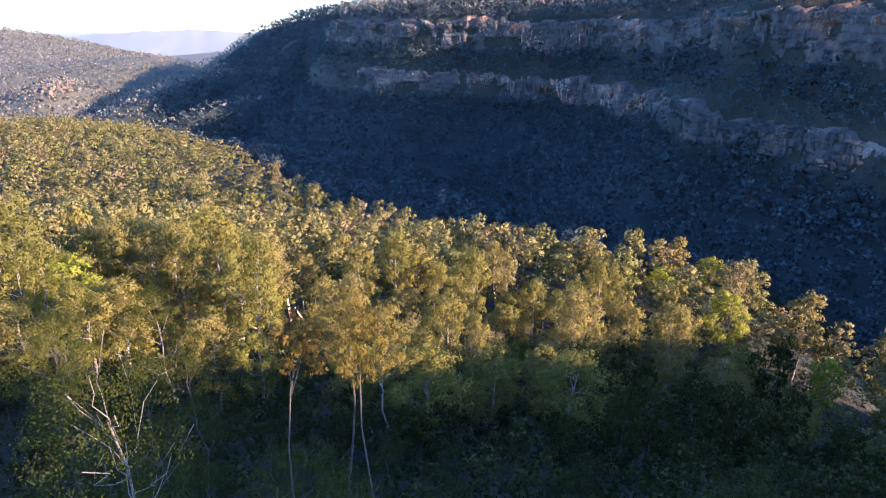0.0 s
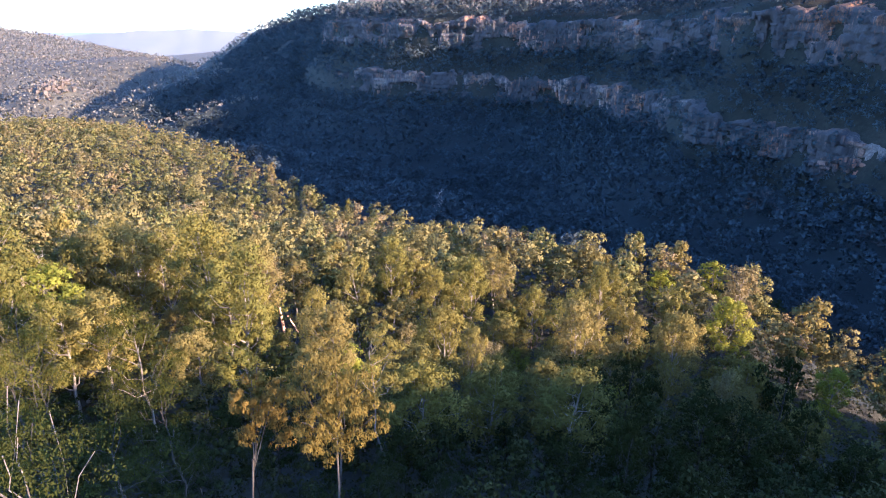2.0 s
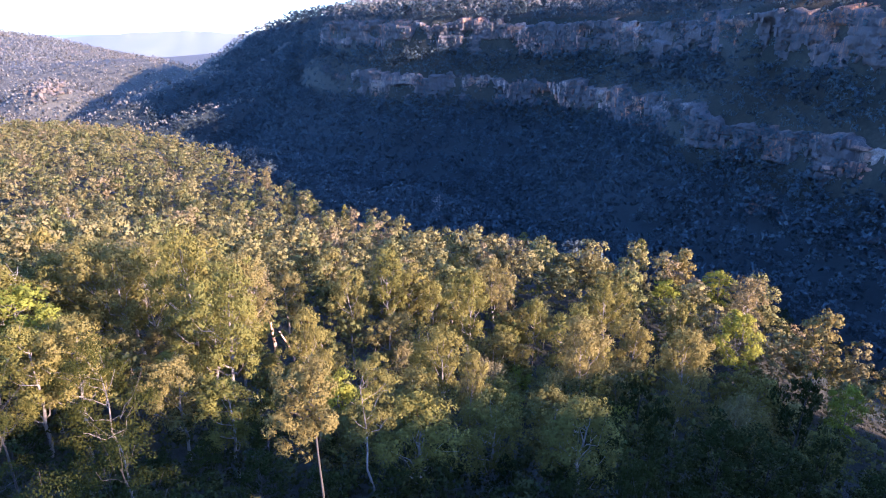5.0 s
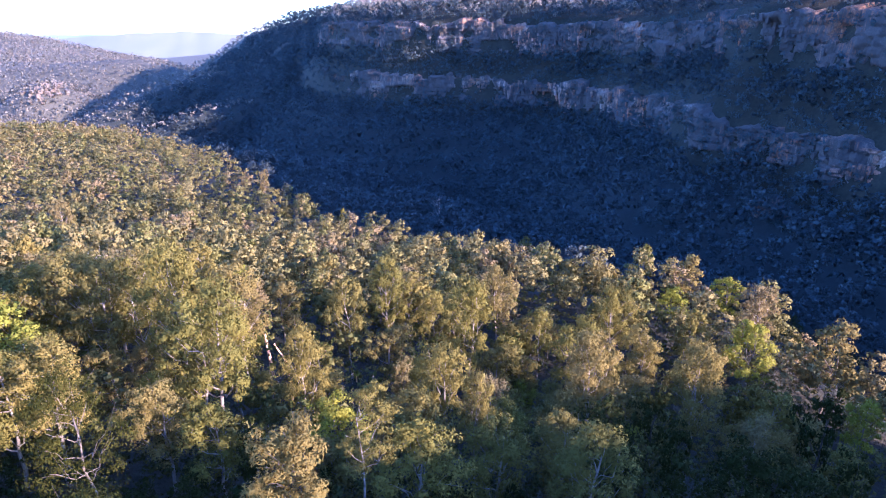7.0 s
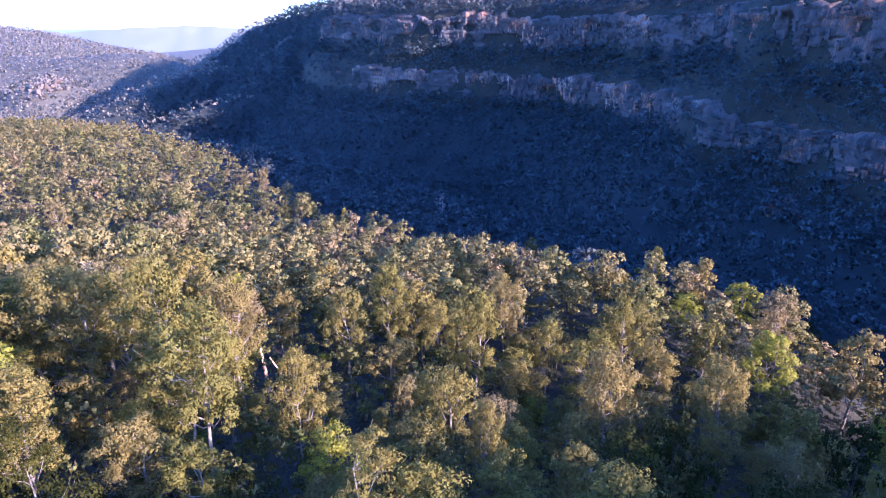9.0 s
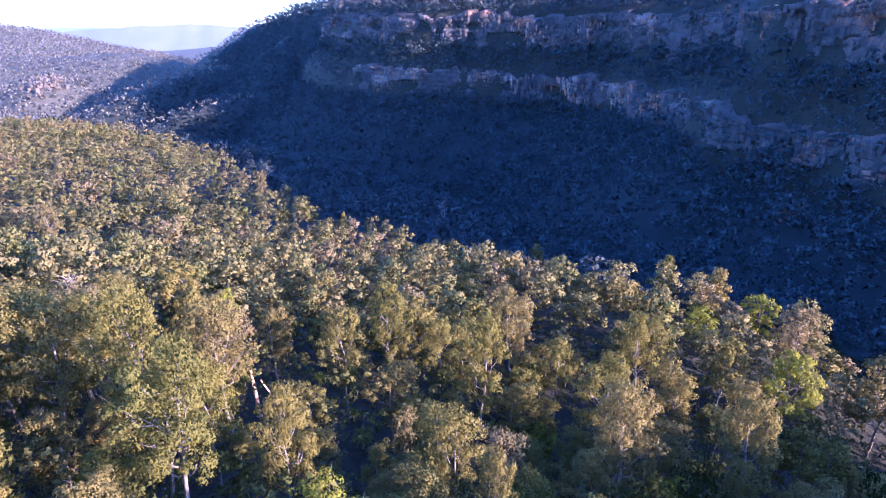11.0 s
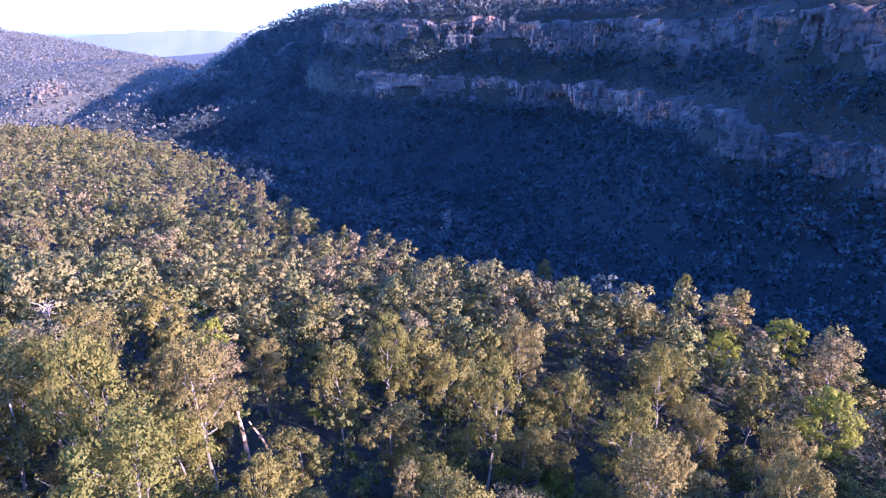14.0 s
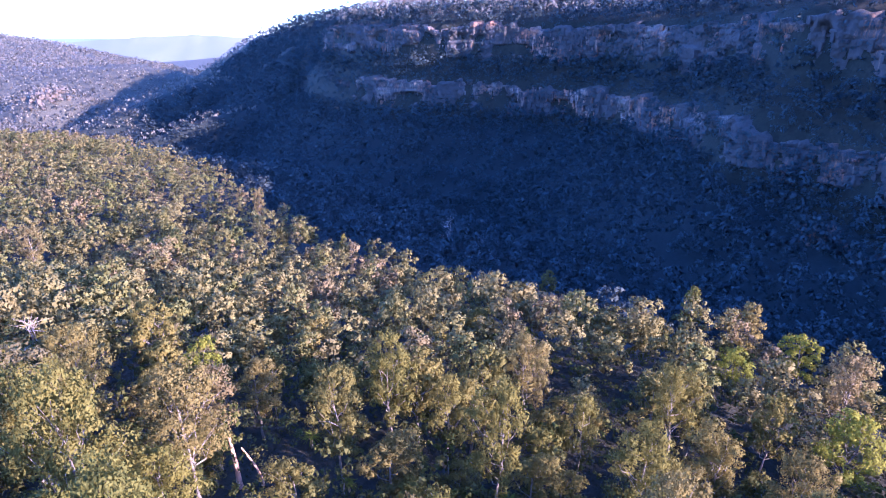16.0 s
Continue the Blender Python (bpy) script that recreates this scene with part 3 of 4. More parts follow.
def ridge_trees():
    rng = np.random.default_rng(22)
    for k, (px, py, middle, half, *kind) in enumerate(FEATURED):
        pool = {"lime": LIMES, "rust": RUSTS, "shade": SHADY}[kind[0]] if kind else CLOSE if math.hypot(px, py) < 100 else STOCK
        z = float(land(px, py)) - 0.3
        # the shape whose slenderness suits the tree best
        need = (middle - z) / half
        fits = sorted(range(len(pool)), key=lambda j: abs(SHAPES[j % 6][0] * (0.55 + 0.45 * SHAPES[j % 6][3]) / (1.12 * SHAPES[j % 6][1]) - need))
        pick = fits[k % 2]
        height, spread, _, bole = SHAPES[pick % 6]
        centre = height * (0.55 + 0.45 * bole)
        wide = half / (1.12 * spread)
        tall = max(0.9 * wide, (middle - z) / centre)
        plant(pool[pick], rest(None, px, py, middle - tall * centre, k * 1.7, wide, tall / wide))
    for px, py in zip(TREE_X[:SINGLE], TREE_Y[:SINGLE]):
        if px > 50 and rng.random() < 0.8:
            continue
        low = 0.84 + 0.16 * float(step(4, 22, along(CREST_LINE[::2], px, py)[0]))
        low *= (0.85 if py < 88 else 0.72) if px > 0.5 * (py - 12) else 1.0
        pick = rng.random()
        # the shaded corner takes trees with shade-darkened leaves
        pool = LIMES if pick < 0.05 else RUSTS if pick < 0.1 else SHADY if px > 14 and py < 60 else CLOSE if math.hypot(px, py) < 85 else STOCK
        plant(pool[rng.integers(len(pool))], rest(None, px, py, None, rng.uniform(0, 6.28), rng.uniform(0.66, 1.02) * low * (1 + 0.2 * float(step(-25, -48, px))), rng.uniform(0.85, 1.12)))


ridge_trees()


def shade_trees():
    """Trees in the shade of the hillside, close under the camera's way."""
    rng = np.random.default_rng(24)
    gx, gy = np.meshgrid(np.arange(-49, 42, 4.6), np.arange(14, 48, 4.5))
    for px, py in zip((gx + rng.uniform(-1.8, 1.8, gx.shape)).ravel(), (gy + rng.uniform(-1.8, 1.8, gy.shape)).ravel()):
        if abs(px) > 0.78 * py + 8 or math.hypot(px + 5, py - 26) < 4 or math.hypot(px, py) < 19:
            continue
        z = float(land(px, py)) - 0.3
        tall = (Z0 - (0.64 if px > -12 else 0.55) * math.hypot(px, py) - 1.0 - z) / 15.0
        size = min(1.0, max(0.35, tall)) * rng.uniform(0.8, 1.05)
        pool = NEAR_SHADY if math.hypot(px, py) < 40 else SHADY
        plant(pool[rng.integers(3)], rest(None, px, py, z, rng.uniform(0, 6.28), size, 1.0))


shade_trees()


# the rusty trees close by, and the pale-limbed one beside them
# one green in three tones: shade, half shade and sun put into the colour
SHADELEAF = leaf_material("shaded_leaves", [(0.03, 0.036, 0.008), (0.042, 0.046, 0.009), (0.035, 0.04, 0.008)])
HALFSHADE = leaf_material("half_shaded_leaves", [(0.05, 0.052, 0.009), (0.066, 0.064, 0.011)])
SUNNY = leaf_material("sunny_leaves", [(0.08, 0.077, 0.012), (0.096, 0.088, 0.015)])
KHAKI = leaf_material("khaki_leaves", [(0.165, 0.132, 0.04), (0.185, 0.15, 0.046)])
GOLD = leaf_material("golden_leaves", [(0.15, 0.095, 0.02), (0.17, 0.115, 0.028), (0.125, 0.1, 0.022)])


def near_tree(seed, x, y, top, height, spread, lobes, clumps, sprays, size, leaf, bole, label, bark=SHADEBARK, stout=0.5, slim=0.6, droop=1.3, hang=0.0, plump=1.0):
    tree = eucalypt(seed, height, spread, lobes, clumps, sprays, size, leaf, bark, label, "", droop, bole, 4, slim, stout, hang, plump)
    reach = max(v.co.z for c in tree.children for v in c.data.vertices)
    tree.matrix_basis = Matrix.Translation((x, y, top + Z0 - reach))
    return tree


near_tree(201, -4.7, 24.6, -10.3, 18.5, 1.35, 16, 12, 56, 0.115, KHAKI, 0.70, "tall eucalypt with khaki-brown crown rising into the sun", slim=0.75, droop=0.6, stout=0.3)
near_tree(202, -2.0, 12.8, -5.8, 16.0, 1.0, 18, 12, 46, 0.085, GOLD, 0.76, "slender eucalypt with drooping golden foliage", stout=0.09, slim=0.5, droop=2.4, hang=0.55, plump=0.85)
near_tree(209, -3.7, 13.4, -6.7, 14.5, 0.75, 13, 12, 46, 0.085, GOLD, 0.77, "thin eucalypt sapling with rusty golden leaves", stout=0.08, slim=0.5, droop=2.4, hang=0.55, plump=0.85)
near_tree(203, -8.2, 12.0, -6.4, 11.5, 2.3, 15, 13, 46, 0.085, SHADELEAF, 0.45, "pale-limbed eucalypt with sparse leaves in shaded green", DARKBARK, 0.2, 0.75)
near_tree(210, -20.6, 37.4, -16.6, 15.0, 2.6, 13, 14, 52, 0.14, HALFSHADE, 0.48, "eucalypt at the edge of the hillside's shade, half-shaded leaf colour", DARKBARK, 0.4, 0.8)
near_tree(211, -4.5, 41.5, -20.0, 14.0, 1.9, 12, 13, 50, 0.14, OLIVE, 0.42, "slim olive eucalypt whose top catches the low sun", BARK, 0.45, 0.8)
for k, (px, py, top, wide, leaf, label) in enumerate([(-12.6, 17.0, -10.5, 2.0, SHADELEAF, "eucalypt at the edge of the shade, shade put into its leaf colour"), (-12.4, 21.5, -12.9, 2.2, SHADELEAF, "eucalypt at the edge of the shade, shade put into its leaf colour"),
                                                     (-19.0, 24.5, -12.5, 2.3, SUNNY, "yellow-green eucalypt whose top catches the low sun"), (-14.5, 29.0, -16.2, 2.3, SHADELEAF, "eucalypt at the edge of the shade, shade put into its leaf colour"),
                                                     (-23.0, 31.0, -15.3, 2.6, HALFSHADE, "eucalypt in half-shaded leaf colour whose top catches the low sun"), (-27.5, 37.5, -15.6, 2.8, SUNNY, "yellow-green eucalypt whose top catches the low sun"),
                                                     # two added saplings, dark as shade, hide the golden trees' boles
                                                     (-2.4, 11.6, -10.9, 2.0, SHADELEAF, "added sapling hiding the boles of slender golden eucalypts, shaded leaf colour"), (-4.6, 15.8, -12.6, 2.2, SHADELEAF, "added sapling hiding the boles of slender golden eucalypts, shaded leaf colour")]):
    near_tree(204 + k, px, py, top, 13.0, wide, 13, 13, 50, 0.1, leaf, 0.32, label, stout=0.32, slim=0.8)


def dead_tree(seed, x, y, height, spread, label):
    """A bleached bare tree: trunk, crooked limbs and twigs."""
    rng = np.random.default_rng(seed)
    lobes = lobes_of(rng, height, spread, 9, 0.3)
    pieces = limbs_of(rng, height, lobes, 0.3, 0.8)
    tree = new("dead_tree")
    new("trunk", mesh_from("trunk", *joined(pieces[:1]), DEADWOOD, True)).parent = tree
    for k, (end, radius) in enumerate(lobes):
        limb = pieces[1 + 2 * k:3 + 2 * k]
        for _ in range(9):
            tip = end + rng.normal(size=3) * radius * 0.8 + (0, 0, 0.3 * radius)
            limb.append(tube(np.array([end, (end + tip) / 2 + rng.normal(size=3) * 0.12, tip]), [0.035, 0.022, 0.01], 3))
        new("branch", mesh_from("branch", *joined(limb), DEADWOOD, True)).parent = tree
    tree.matrix_basis = rest(None, x, y)
    return tagged(tree, label, "dead tree")


dead_tree(211, -48, 66, 13.0, 3.2, "bleached dead tree with bare crooked white branches")
dead_tree(212, -53.7, 97.5, 12.0, 3.0, "bare white dead tree beside a leafy eucalypt")
dead_tree(213, -0.7, 221, 16.0, 3.0, "tall grey dead tree standing in the shaded valley")
dead_tree(214, -72, 150, 12.0, 3.2, "bleached dead tree with bare crooked white branches")
dead_tree(215, 14, 60, 9.0, 2.0, "thin bare dead tree among leafy eucalypts")


def snag(seed, x, y, height, thick, lean, label):
    """A broken, burnt stem with a splintered top."""
    rng = np.random.default_rng(seed)
    n, sides = 9, 9
    ts = np.linspace(0, 1, n)
    path = np.stack([lean * ts ** 2 + 0.05 * np.sin(5 * ts), 0.3 * lean * ts, height * ts], 1)
    v, f = tube(path, thick * (1 - 0.45 * ts) + thick * 0.5 * np.exp(-9 * ts), sides)
    for j in range(sides):
        v[(n - 1) * sides + j, 2] += rng.uniform(-0.25, 0.5) * height * 0.12
    stem = new("snag", mesh_from("snag", v, f, SNAG, True))
    stem.matrix_basis = rest(None, x, y)
    return tagged(stem, label, "tree stump")


snag(221, -23.7, 82.4, 7.0, 0.30, -0.3, "broken orange-brown dead tree stem in a gap of the wood")
snag(222, -21.4, 83.2, 5.5, 0.16, -1.6, "thin leaning broken stem beside the taller stump")


def grass_tree(seed):
    """A short dark stem with a round head of narrow green blades."""
    rng = np.random.default_rng(seed)
    plant_ = new("grass_tree")
    ts = np.linspace(0, 1, 5)
    new("stem", mesh_from("stem", *tube(np.stack([0.1 * ts ** 2, 0 * ts, 1.5 * ts], 1), 0.13 + 0 * ts, 6), SNAG, True)).parent = plant_
    verts, faces = [], []
    for k in range(90):
        az, el = rng.uniform(0, 6.28), rng.uniform(-0.3, 1.3)
        ln = rng.uniform(0.8, 1.2)
        side = np.array([-math.sin(az), math.cos(az), 0]) * 0.05
        for j in range(3):
            u, w = j / 3, (j + 1) / 3
            pts = []
            for q, tw in ((u, 1 - 0.8 * u), (w, 1 - 0.8 * w)):
                p = np.array([math.cos(az) * math.cos(el), math.sin(az) * math.cos(el), math.sin(el)]) * ln * q + (0, 0, 1.5 - 0.5 * q * q)
                pts += [p - side * tw, p + side * tw]
            b = len(verts)
            verts += pts
            faces.append((b, b + 1, b + 3, b + 2))
    new("head", mesh_from("head", verts, faces, LIME)).parent = plant_
    return tagged(plant_, "grass tree with a round yellow-green head of blades", "shrub", "grass trees under the wood")


def grass_trees():
    rng = np.random.default_rng(27)
    stock = [grass_tree(231), grass_tree(232)]
    for k, (px, py) in enumerate([(-12, 84), (-4, 90), (-10, 78), (1, 80), (-16, 76), (-2, 74), (6, 84), (-28, 90), (-33, 62), (-42, 60), (-26, 66), (10, 92), (-18, 92), (22, 84), (-38, 84), (30, 90)]):
        m = rest(None, px, py, None, rng.uniform(0, 6), rng.uniform(0.9, 1.5))
        if k < 2:
            stock[k].matrix_basis = m
        else:
            copy_thing(stock[k % 2], m)


grass_trees()

# ---- woods too dense to count ----
def wood(name, x, y, clumps, count, leaf, mat, label, seed, height=11.0, spread=3.2):
    rng = np.random.default_rng(seed)
    z = land(x, y)
    n = len(x)
    hgt = height * rng.uniform(0.6, 1.22, n) * (1 - 0.16 * np.exp(-np.abs(along(CREST_LINE[::2], x, y)[0]) / 15))
    off = rng.normal(size=(n, clumps, 3)) * np.array([spread * 0.33, spread * 0.33, height * 0.15])
    c = np.stack([x, y, z + hgt * 0.72], 1)[:, None] + off
    r = spread * rng.uniform(0.38, 0.64, (n, clumps))
    v, f, soft = leaves(rng, c.reshape(-1, 3), r.ravel(), count, leaf, corners=3)
    soft = rounded(v, soft, np.repeat(np.stack([x, y, z + hgt * 0.6], 1), clumps * count * 3, 0), 0.6)
    ob = new(name, mesh_from(name, v, f, mat, True, soft))
    return tagged(ob, label, "forest", kind="stuff")


def grove(name, x, y, shapes, clumps, sprays, size, mat, label, seed, height=14.0, spread=3.6, slim=1.5, share=0.5):
    """A wood of lobed crowns, each a turned and scaled sowing of a few crown shapes, with their boles, as one sheet of stuff."""
    rng = np.random.default_rng(seed)
    crowns = []
    for k in range(7):
        lobes = lobes_of(rng, height, spread * rng.uniform(0.85, 1.1), shapes, rng.uniform(0.3, 0.5))
        crowns.append(foliage(rng, lobes, clumps, sprays, size, slim=slim, share=share))
    n = len(x)
    z = land(x, y) - 0.3
    scale = rng.uniform(0.62, 1.14, n) * (1 - 0.14 * np.exp(-np.abs(along(CREST_LINE[::2], x, y)[0]) / 15))
    tall, turn, pick = scale * rng.uniform(0.85, 1.12, n), rng.uniform(0, 6.28, n), rng.integers(0, 7, n)
    vs, fs, ns, total = [], [], [], 0
    for k, (v, f, soft) in enumerate(crowns):
        i = np.flatnonzero(pick == k)
        c, s = np.cos(turn[i])[:, None], np.sin(turn[i])[:, None]
        p = np.stack([(v[None, :, 0] * c - v[None, :, 1] * s) * scale[i, None] + x[i, None], (v[None, :, 0] * s + v[None, :, 1] * c) * scale[i, None] + y[i, None],
                      v[None, :, 2] * tall[i, None] + z[i, None]], -1)
        q = np.stack([soft[None, :, 0] * c - soft[None, :, 1] * s, soft[None, :, 0] * s + soft[None, :, 1] * c, soft[None, :, 2] + 0 * c], -1)
        vs.append(p.reshape(-1, 3))
        ns.append(q.reshape(-1, 3))
        fs.append((f[None] + total + np.arange(len(i))[:, None, None] * len(v)).reshape(-1, 3))
        total += len(vs[-1])
    ob = new(name, mesh_from(name, np.vstack(vs), np.vstack(fs), mat, True, np.vstack(ns)))
    return tagged(ob, label, "forest", kind="stuff")


def scatter(seed, x0, x1, y0, y1, pitch, test):
    rng = np.random.default_rng(seed)
    gx, gy = np.meshgrid(np.arange(x0, x1, pitch), np.arange(y0, y1, pitch))
    x = (gx + rng.uniform(-0.5, 0.5, gx.shape) * pitch).ravel()
    y = (gy + rng.uniform(-0.5, 0.5, gy.shape) * pitch).ravel()
    k = test(x, y)
    return x[k], y[k]


def in_view(x, y, margin=20):
    return np.abs(x) < 0.80 * y + margin


def on_valley_side(x, y):
    d, _ = along(CREST_LINE[::2], x, y)
    e, _ = along(RIM_LINE, x, y)
    e = -e
    steep = ((e > -3) & (e < 6)) | ((e > 14) & (e < 22))
    return (d < np.where((x > 25) & (y < 135), -24, -8)) & (e < 45) & ~steep & in_view(x, y) & (y < 760)


vx, vy = scatter(31, -620, 170, 60, 760, 5.5, on_valley_side)
close = (np.hypot(vx, vy) < 330) & (vx > -270)
slope = ~close & (vx > -270)
rib = (np.abs(along(FIN, vx, vy)[0]) < 6) | (np.abs(along(SHOULDER, vx, vy)[0]) < 14)
beyond = (vx <= -270) | rib
slope &= ~rib
grove("valley_wood", vx[close], vy[close], 6, 5, 8, 0.7, VALLEY, "shaded eucalypt wood filling the valley, haze blue in its leaves", 32, 12.5, 4.3, 1.8, 0.95)
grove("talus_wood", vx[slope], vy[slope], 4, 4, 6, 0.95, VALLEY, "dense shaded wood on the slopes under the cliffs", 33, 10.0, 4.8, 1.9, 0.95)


def far_ground(x, y):
    d, _ = along(CREST_LINE[::2], x, y)
    e, _ = along(RIM_LINE, x, y)
    return in_view(x, y, 60) & (y > 330) & ~on_valley_side(x, y) & ((d < -4) | (y > 430) | (x < -330)) & (e > 3)


def plateau(x, y):
    e, _ = along(RIM_LINE, x, y)
    return in_view(x, y, 40) & (-e > 22) & (-e < 150)


SPURWOOD = stuff_leaf_material("spur_leaves", [(0.13, 0.128, 0.044), (0.205, 0.178, 0.072), (0.152, 0.152, 0.048), (0.215, 0.166, 0.09), (0.165, 0.156, 0.055), (0.225, 0.19, 0.077), (0.138, 0.136, 0.055)], 0.15)
mid = np.hypot(TREE_X, TREE_Y) < 235
mid[:SINGLE] = False
end = ~mid
end[:SINGLE] = False
grove("spur_wood", TREE_X[mid], TREE_Y[mid], 10, 8, 15, 0.41, SPURWOOD, "sunlit olive eucalypt wood along the spur", 36, slim=1.6, share=0.75)
grove("spur_end_wood", TREE_X[end], TREE_Y[end], 8, 5, 13, 0.49, SPURWOOD, "sunlit olive eucalypt wood at the far end of the spur", 43, slim=1.7, share=0.75)
fx, fy = scatter(34, -1250, 200, 400, 1400, 7.0, far_ground)
fx, fy = np.r_[fx, vx[beyond]], np.r_[fy, vy[beyond]]
px, py = scatter(37, -420, 420, 100, 1000, 7.0, plateau)
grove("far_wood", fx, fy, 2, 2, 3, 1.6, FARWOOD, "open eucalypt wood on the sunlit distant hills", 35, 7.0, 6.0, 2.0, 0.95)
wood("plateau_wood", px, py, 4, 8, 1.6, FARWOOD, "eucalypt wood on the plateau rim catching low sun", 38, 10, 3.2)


def ledges(x, y):
    e, _ = along(RIM_LINE, x, y)
    return in_view(x, y) & (-e > -14) & (-e < 26) & (y < 800) & (vnoise(x / 9, y / 9, 3) + 0.35 * vnoise(x / 3, y / 3, 4) > 0.27)


def spur_floor(x, y):
    d, _ = along(CREST_LINE[::2], x, y)
    return in_view(x, y, 14) & (d > np.where(x > 46, -7, -16))


lx, ly = scatter(39, -330, 170, 100, 800, 2.7, ledges)
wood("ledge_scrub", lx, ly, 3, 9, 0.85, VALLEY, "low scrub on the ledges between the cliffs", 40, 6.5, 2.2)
ux, uy = scatter(41, -120, 110, 8, 125, 2.7, spur_floor)
wood("undergrowth", ux, uy, 3, 12, 0.22, SHADESCRUB, "undergrowth of shrubs and saplings beneath the eucalypts, colour darkened for shade", 42, 2.6, 1.9)
sx, sy = scatter(44, -100, 112, 50, 140, 3.9, spur_floor)
grove("understorey", sx, sy, 5, 4, 9, 0.38, SCRUB, "young trees and tall shrubs filling the gaps under the eucalypts", 45, 8.0, 2.5, 1.7)


def near_slope(x, y):
    d, _ = along(CREST_LINE[::2], x, y)
    return spur_floor(x, y) & (y < 52) & (np.abs(x) < 60) | (in_view(x, y, 14) & (x > 25) & (d > -26) & (d < -6))


tx, ty = scatter(46, -60, 110, 10, 136, 3.0, near_slope)
grove("thicket", tx, ty, 5, 5, 11, 0.24, SHADESCRUB, "thicket of saplings on the steep near slope, colour darkened for shade", 47, 5.0, 2.3, 2.0)


def backdrop_range(name, distance, x0, x1, low, high, colour, glow, seed, label):
    """A far table-topped range, kilometres off, haze put into its colour and glow."""
    m, t, bsdf = material(name)
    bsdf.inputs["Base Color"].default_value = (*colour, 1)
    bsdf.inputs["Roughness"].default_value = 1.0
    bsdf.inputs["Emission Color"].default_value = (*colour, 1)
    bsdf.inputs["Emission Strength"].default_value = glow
    xs = np.linspace(x0, x1, 160)
    rows = np.linspace(0, 1, 7)
    top = low + (high - low) * np.clip(0.35 + 1.2 * (fbm(xs / 420, xs * 0, seed) - 0.3), 0, 1) + 5 * fbm(xs / 60, xs * 0, seed + 2)
    gx = np.repeat(xs[:, None], 7, 1)
    gz = -130 + (top[:, None] + 130) * rows[None]
    gy = distance + 160 * rows[None] + 50 * fbm(gx / 160, gz / 30, seed + 4)
    ob = new(name, mesh_from(name, np.stack([gx, gy, gz + Z0], -1).reshape(-1, 3), grid_faces(160, 7), m, True))
    tagged(ob, label, "hills", kind="structure")


backdrop_range("backdrop_far", 4150, -4000, 3000, -22, 0, (0.11, 0.14, 0.18), 0.25, 51, "tableland on the horizon, haze painted as pale blue")
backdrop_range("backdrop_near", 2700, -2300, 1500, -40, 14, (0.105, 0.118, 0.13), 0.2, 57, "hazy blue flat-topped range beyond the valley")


def face_scrub():
    """Shrubs that root in the cracks of the cliffs."""
    rng = np.random.default_rng(61)
    centres = []
    for p, out, seed in FACES:
        i, j = rng.integers(0, p.shape[0], 2600), (rng.random(2600) ** 1.3 * p.shape[1]).astype(int)
        q = p[i, j]
        keep = vnoise(i * 0.7 / 16, q[:, 2] / 6, seed + 8) + 0.3 * vnoise(i * 0.7 / 4, q[:, 2] / 3, seed) > 0.55
        q = q[keep] + np.c_[out[i[keep]] * 0.5, np.full(keep.sum(), 0.4)]
        centres.append(q)
    c = np.vstack(centres)
    v, f, soft = leaves(rng, c, rng.uniform(0.7, 1.6, len(c)), 15, 0.7, corners=3, slim=1.4)
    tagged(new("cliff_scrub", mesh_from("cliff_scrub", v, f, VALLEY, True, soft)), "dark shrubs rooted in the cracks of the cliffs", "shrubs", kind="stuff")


face_scrub()


def rough_block(seed, sx, sy, sz, stone):
    """A bedded sandstone block: a box with worn, uneven corners and a stepped face."""
    rng = np.random.default_rng(seed)
    bm = bmesh.new()
    bmesh.ops.create_cube(bm, size=1.0)
    bmesh.ops.subdivide_edges(bm, edges=[e for e in bm.edges if abs(e.verts[0].co.z - e.verts[1].co.z) > 0.5], cuts=1)
    for v in bm.verts:
        v.co = Vector((v.co.x * sx, v.co.y * sy, v.co.z * sz)) + Vector(rng.normal(size=3) * 0.1 * min(sx, sy, sz))
    bmesh.ops.bevel(bm, geom=bm.edges[:], offset=0.07 * min(sx, sy, sz), segments=1, affect="EDGES")
    me = bpy.data.meshes.new("block")
    bm.to_mesh(me)
    bm.free()
    me.materials.append(stone)
    return me


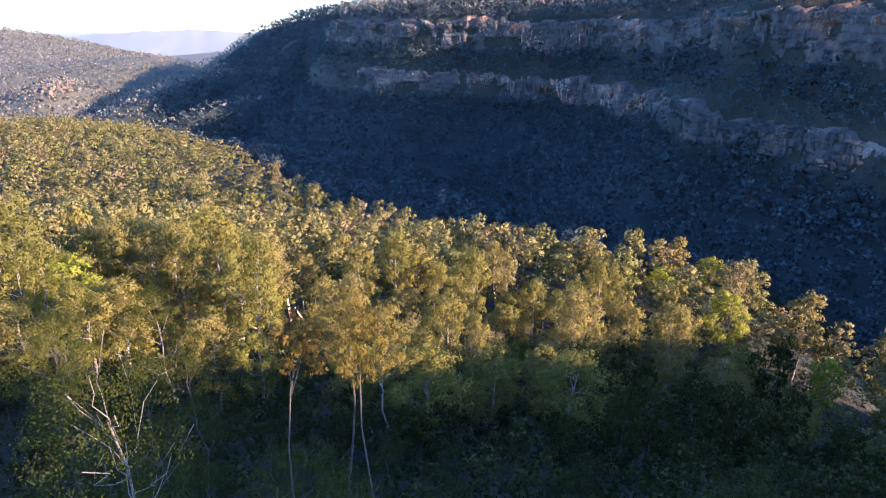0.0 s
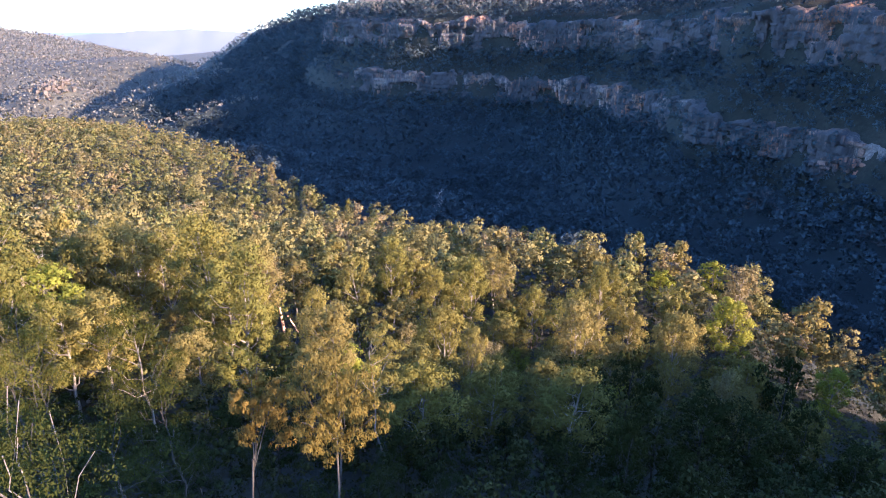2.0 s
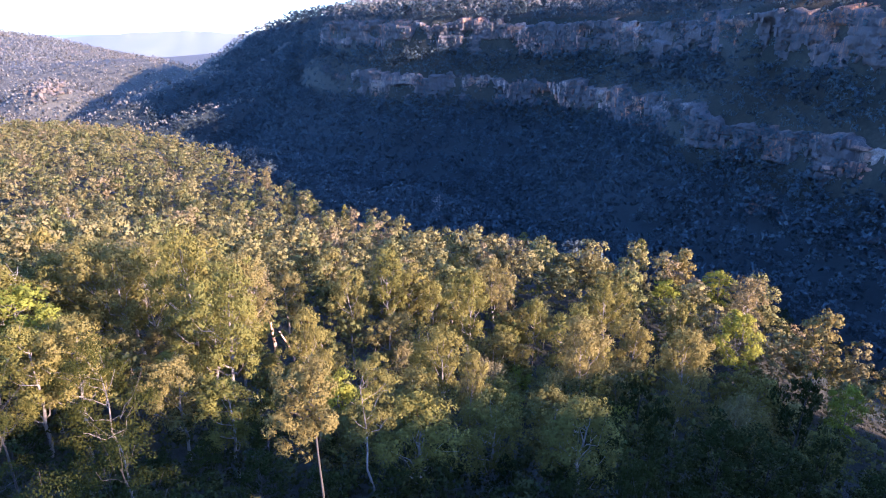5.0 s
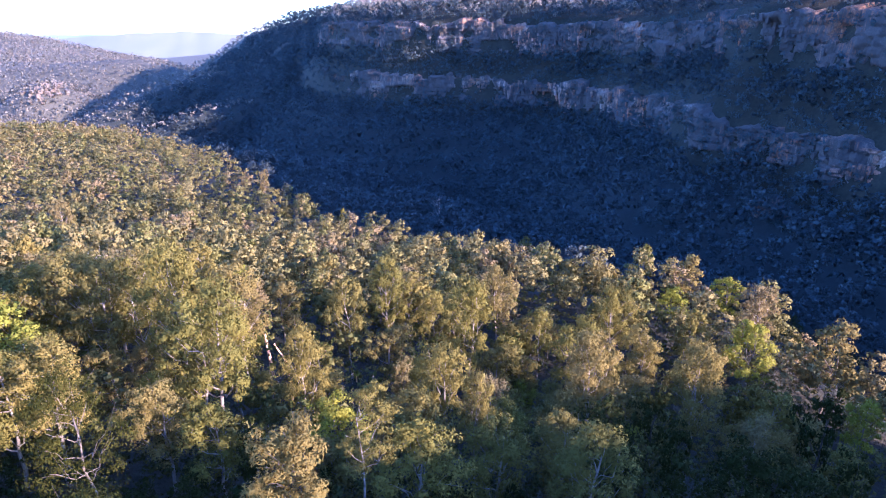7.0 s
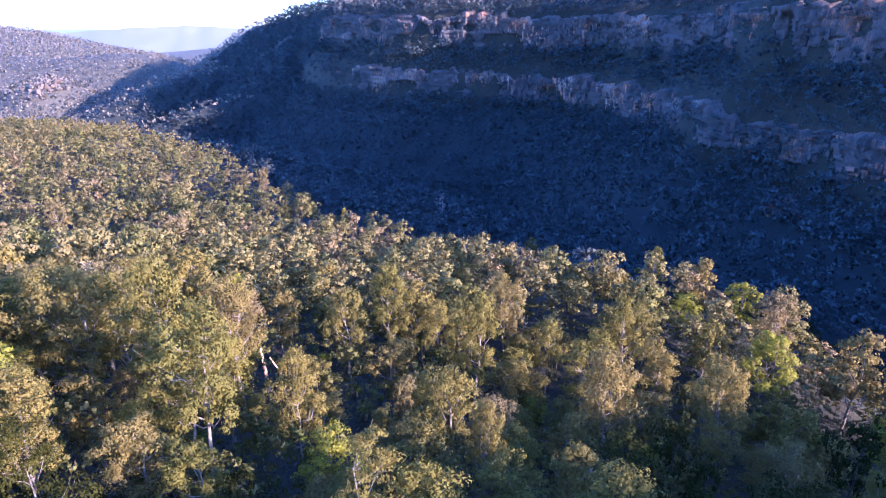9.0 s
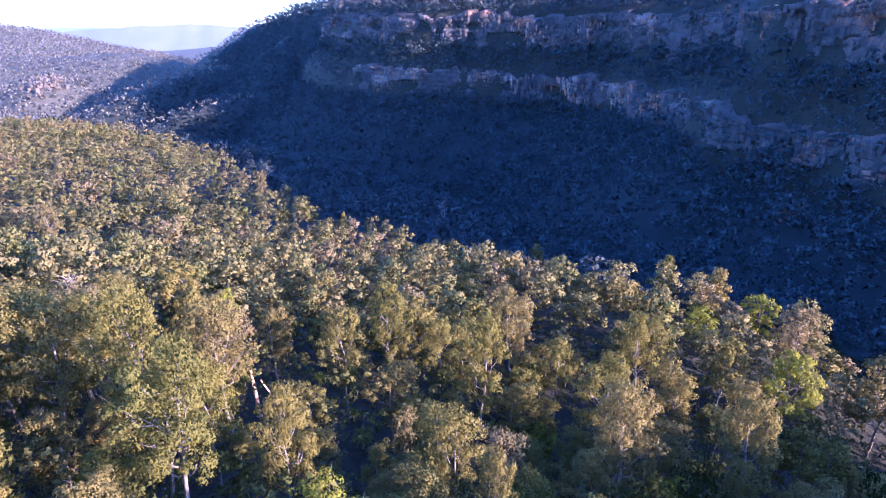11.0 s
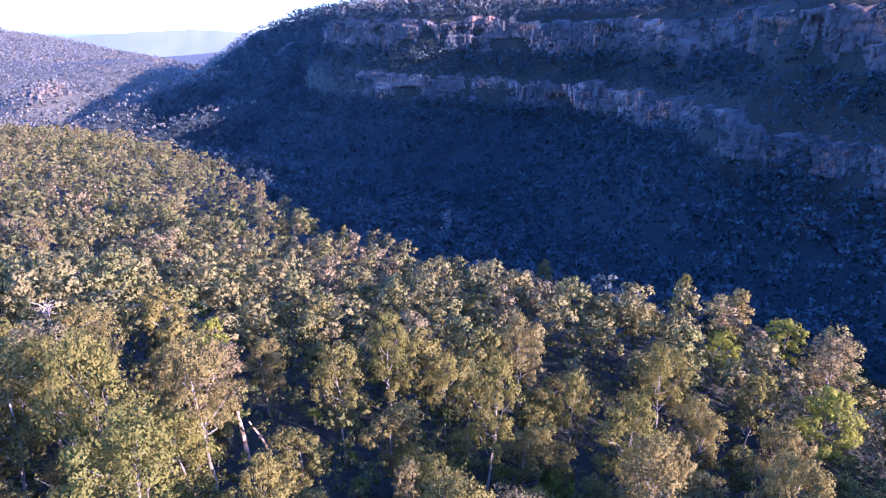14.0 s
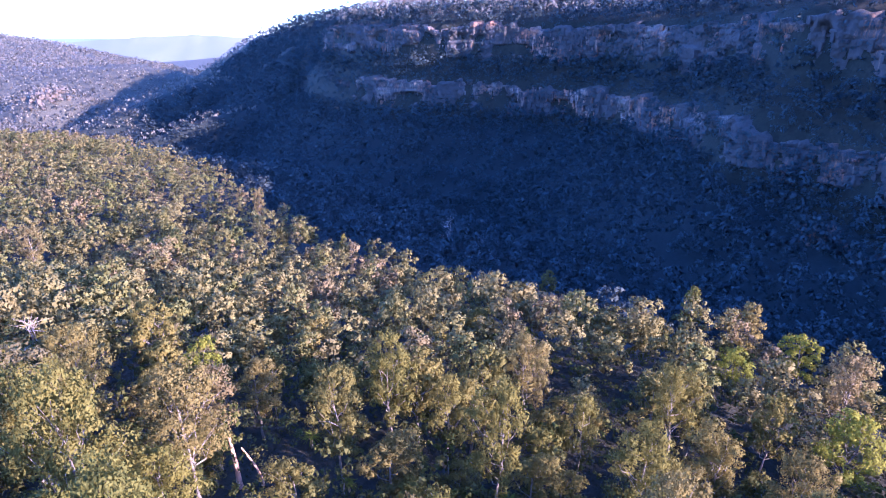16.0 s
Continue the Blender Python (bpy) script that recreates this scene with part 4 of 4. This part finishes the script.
def cliff_blocks():
    """Blocks that stand proud of the cliffs, on the stretch of them nearest to the spur and round the pale buttress."""
    rng = np.random.default_rng(63)
    sizes = [(1.9, 1.8, 1.1), (1.1, 1.7, 2.0), (2.6, 1.9, 0.9), (1.0, 1.5, 1.0), (1.4, 1.8, 3.0)]
    columns = [(1.2, 2.2, 4.6), (0.9, 2.0, 3.2), (1.6, 2.2, 5.6), (2.0, 2.0, 1.8), (0.8, 1.9, 3.8)]
    weathered = [rough_block(70 + k, *size, ROCK) for k, size in enumerate(sizes)]
    fresh = [rough_block(80 + k, 0.8 * size[0], size[1], 0.75 * size[2], FRESHROCK) for k, size in enumerate(columns)]
    rusty = [rough_block(90 + k, 0.8 * a, b, 0.8 * c, RUSTROCK) for k, (a, b, c) in enumerate(sizes)]

    def set_block(owner, q, out, shape):
        block = new("block", shape)
        block.parent = owner
        turn = math.atan2(out[1], out[0]) + math.pi / 2 + rng.normal() * 0.04
        block.matrix_basis = Matrix.Translation(Vector(q) - 0.45 * Vector((out[0], out[1], 0))) @ Matrix.Rotation(turn, 4, "Z") @ Matrix.Diagonal((*rng.uniform(0.7, 1.3, 3), 1))

    owners = [bpy.data.objects[name] for name in ("cliff_lower", "cliff_upper", "cliff_foot")]
    for owner, (p, out, seed) in zip(owners, FACES):
        i = rng.integers(0, p.shape[0], 900)
        i = i[(p[i, 0, 1] > 150) & (p[i, 0, 1] < 440)][:190]
        for a in i:
            set_block(owner, p[a, int(rng.uniform(0.15, 0.97) * p.shape[1])], out[a], weathered[rng.integers(5)])
    # fresh and rust-stained buttresses: cliff, stretch from south to north, lowest and highest part, how many, stone
    for face, y0, y1, low, high, count, stone in [(0, 359, 390, -37, -25, 75, fresh), (0, 280, 360, -39, -27, 70, fresh), (0, 166, 191, -40, -28, 45, rusty), (0, 158, 171, -45, -35, 14, rusty),
                                                  (1, 365, 407, -9, 4, 85, fresh), (1, 308, 332, -4, 2, 9, rusty), (1, 214, 262, -8, 3, 55, rusty)]:
        p, out, seed = FACES[face]
        ok = np.argwhere((p[..., 1] > y0) & (p[..., 1] < y1) & (p[..., 2] > low + Z0) & (p[..., 2] < high + Z0))
        for a, b in ok[rng.integers(0, len(ok), count)]:
            set_block(owners[face], p[a, b], out[a], stone[rng.integers(5)])


cliff_blocks()


def rock_outcrop(x, y, reach, count, seed, label):
    """A knoll crowned with pale boulders."""
    rng = np.random.default_rng(seed)
    rock = new("rock_outcrop")
    z = float(land(x, y))
    rock.matrix_basis = Matrix.Translation((x, y, z))
    for k in range(count):
        bm = bmesh.new()
        bmesh.ops.create_icosphere(bm, subdivisions=2, radius=1.0)
        size = np.array([rng.uniform(1.2, 3.6), rng.uniform(1.2, 3.6), rng.uniform(1.4, 4.5)])
        for v in bm.verts:
            flat = Vector((max(-0.75, min(0.75, v.co.x)), max(-0.75, min(0.75, v.co.y)), max(-0.8, min(0.8, v.co.z))))
            v.co = flat * (1 + 0.3 * noise.noise(flat * 1.7 + Vector((k, seed, 0)))) * 1.2
        me = bpy.data.meshes.new("boulder")
        bm.to_mesh(me)
        bm.free()
        me.materials.append(PALEROCK)
        ox, oy = rng.normal(size=2) * reach * 0.6
        boulder = new("boulder", me)
        boulder.parent = rock
        boulder.matrix_basis = Matrix.Translation((ox, oy, float(land(x + ox, y + oy)) - z + size[2] * 0.45)) @ Matrix.Rotation(rng.uniform(0, 3), 4, "Z") @ Matrix.Diagonal((*size, 1))
    tagged(rock, label, "rocks")


PALEROCK = bark_material("pale_sandstone", (0.105, 0.086, 0.076), (0.065, 0.055, 0.05))
rock_outcrop(-436, 684, 17, 30, 81, "pale pinkish sandstone boulders crowning a wooded knoll")
rock_outcrop(-448, 588, 10, 8, 82, "small pale sandstone boulders on a wooded slope")
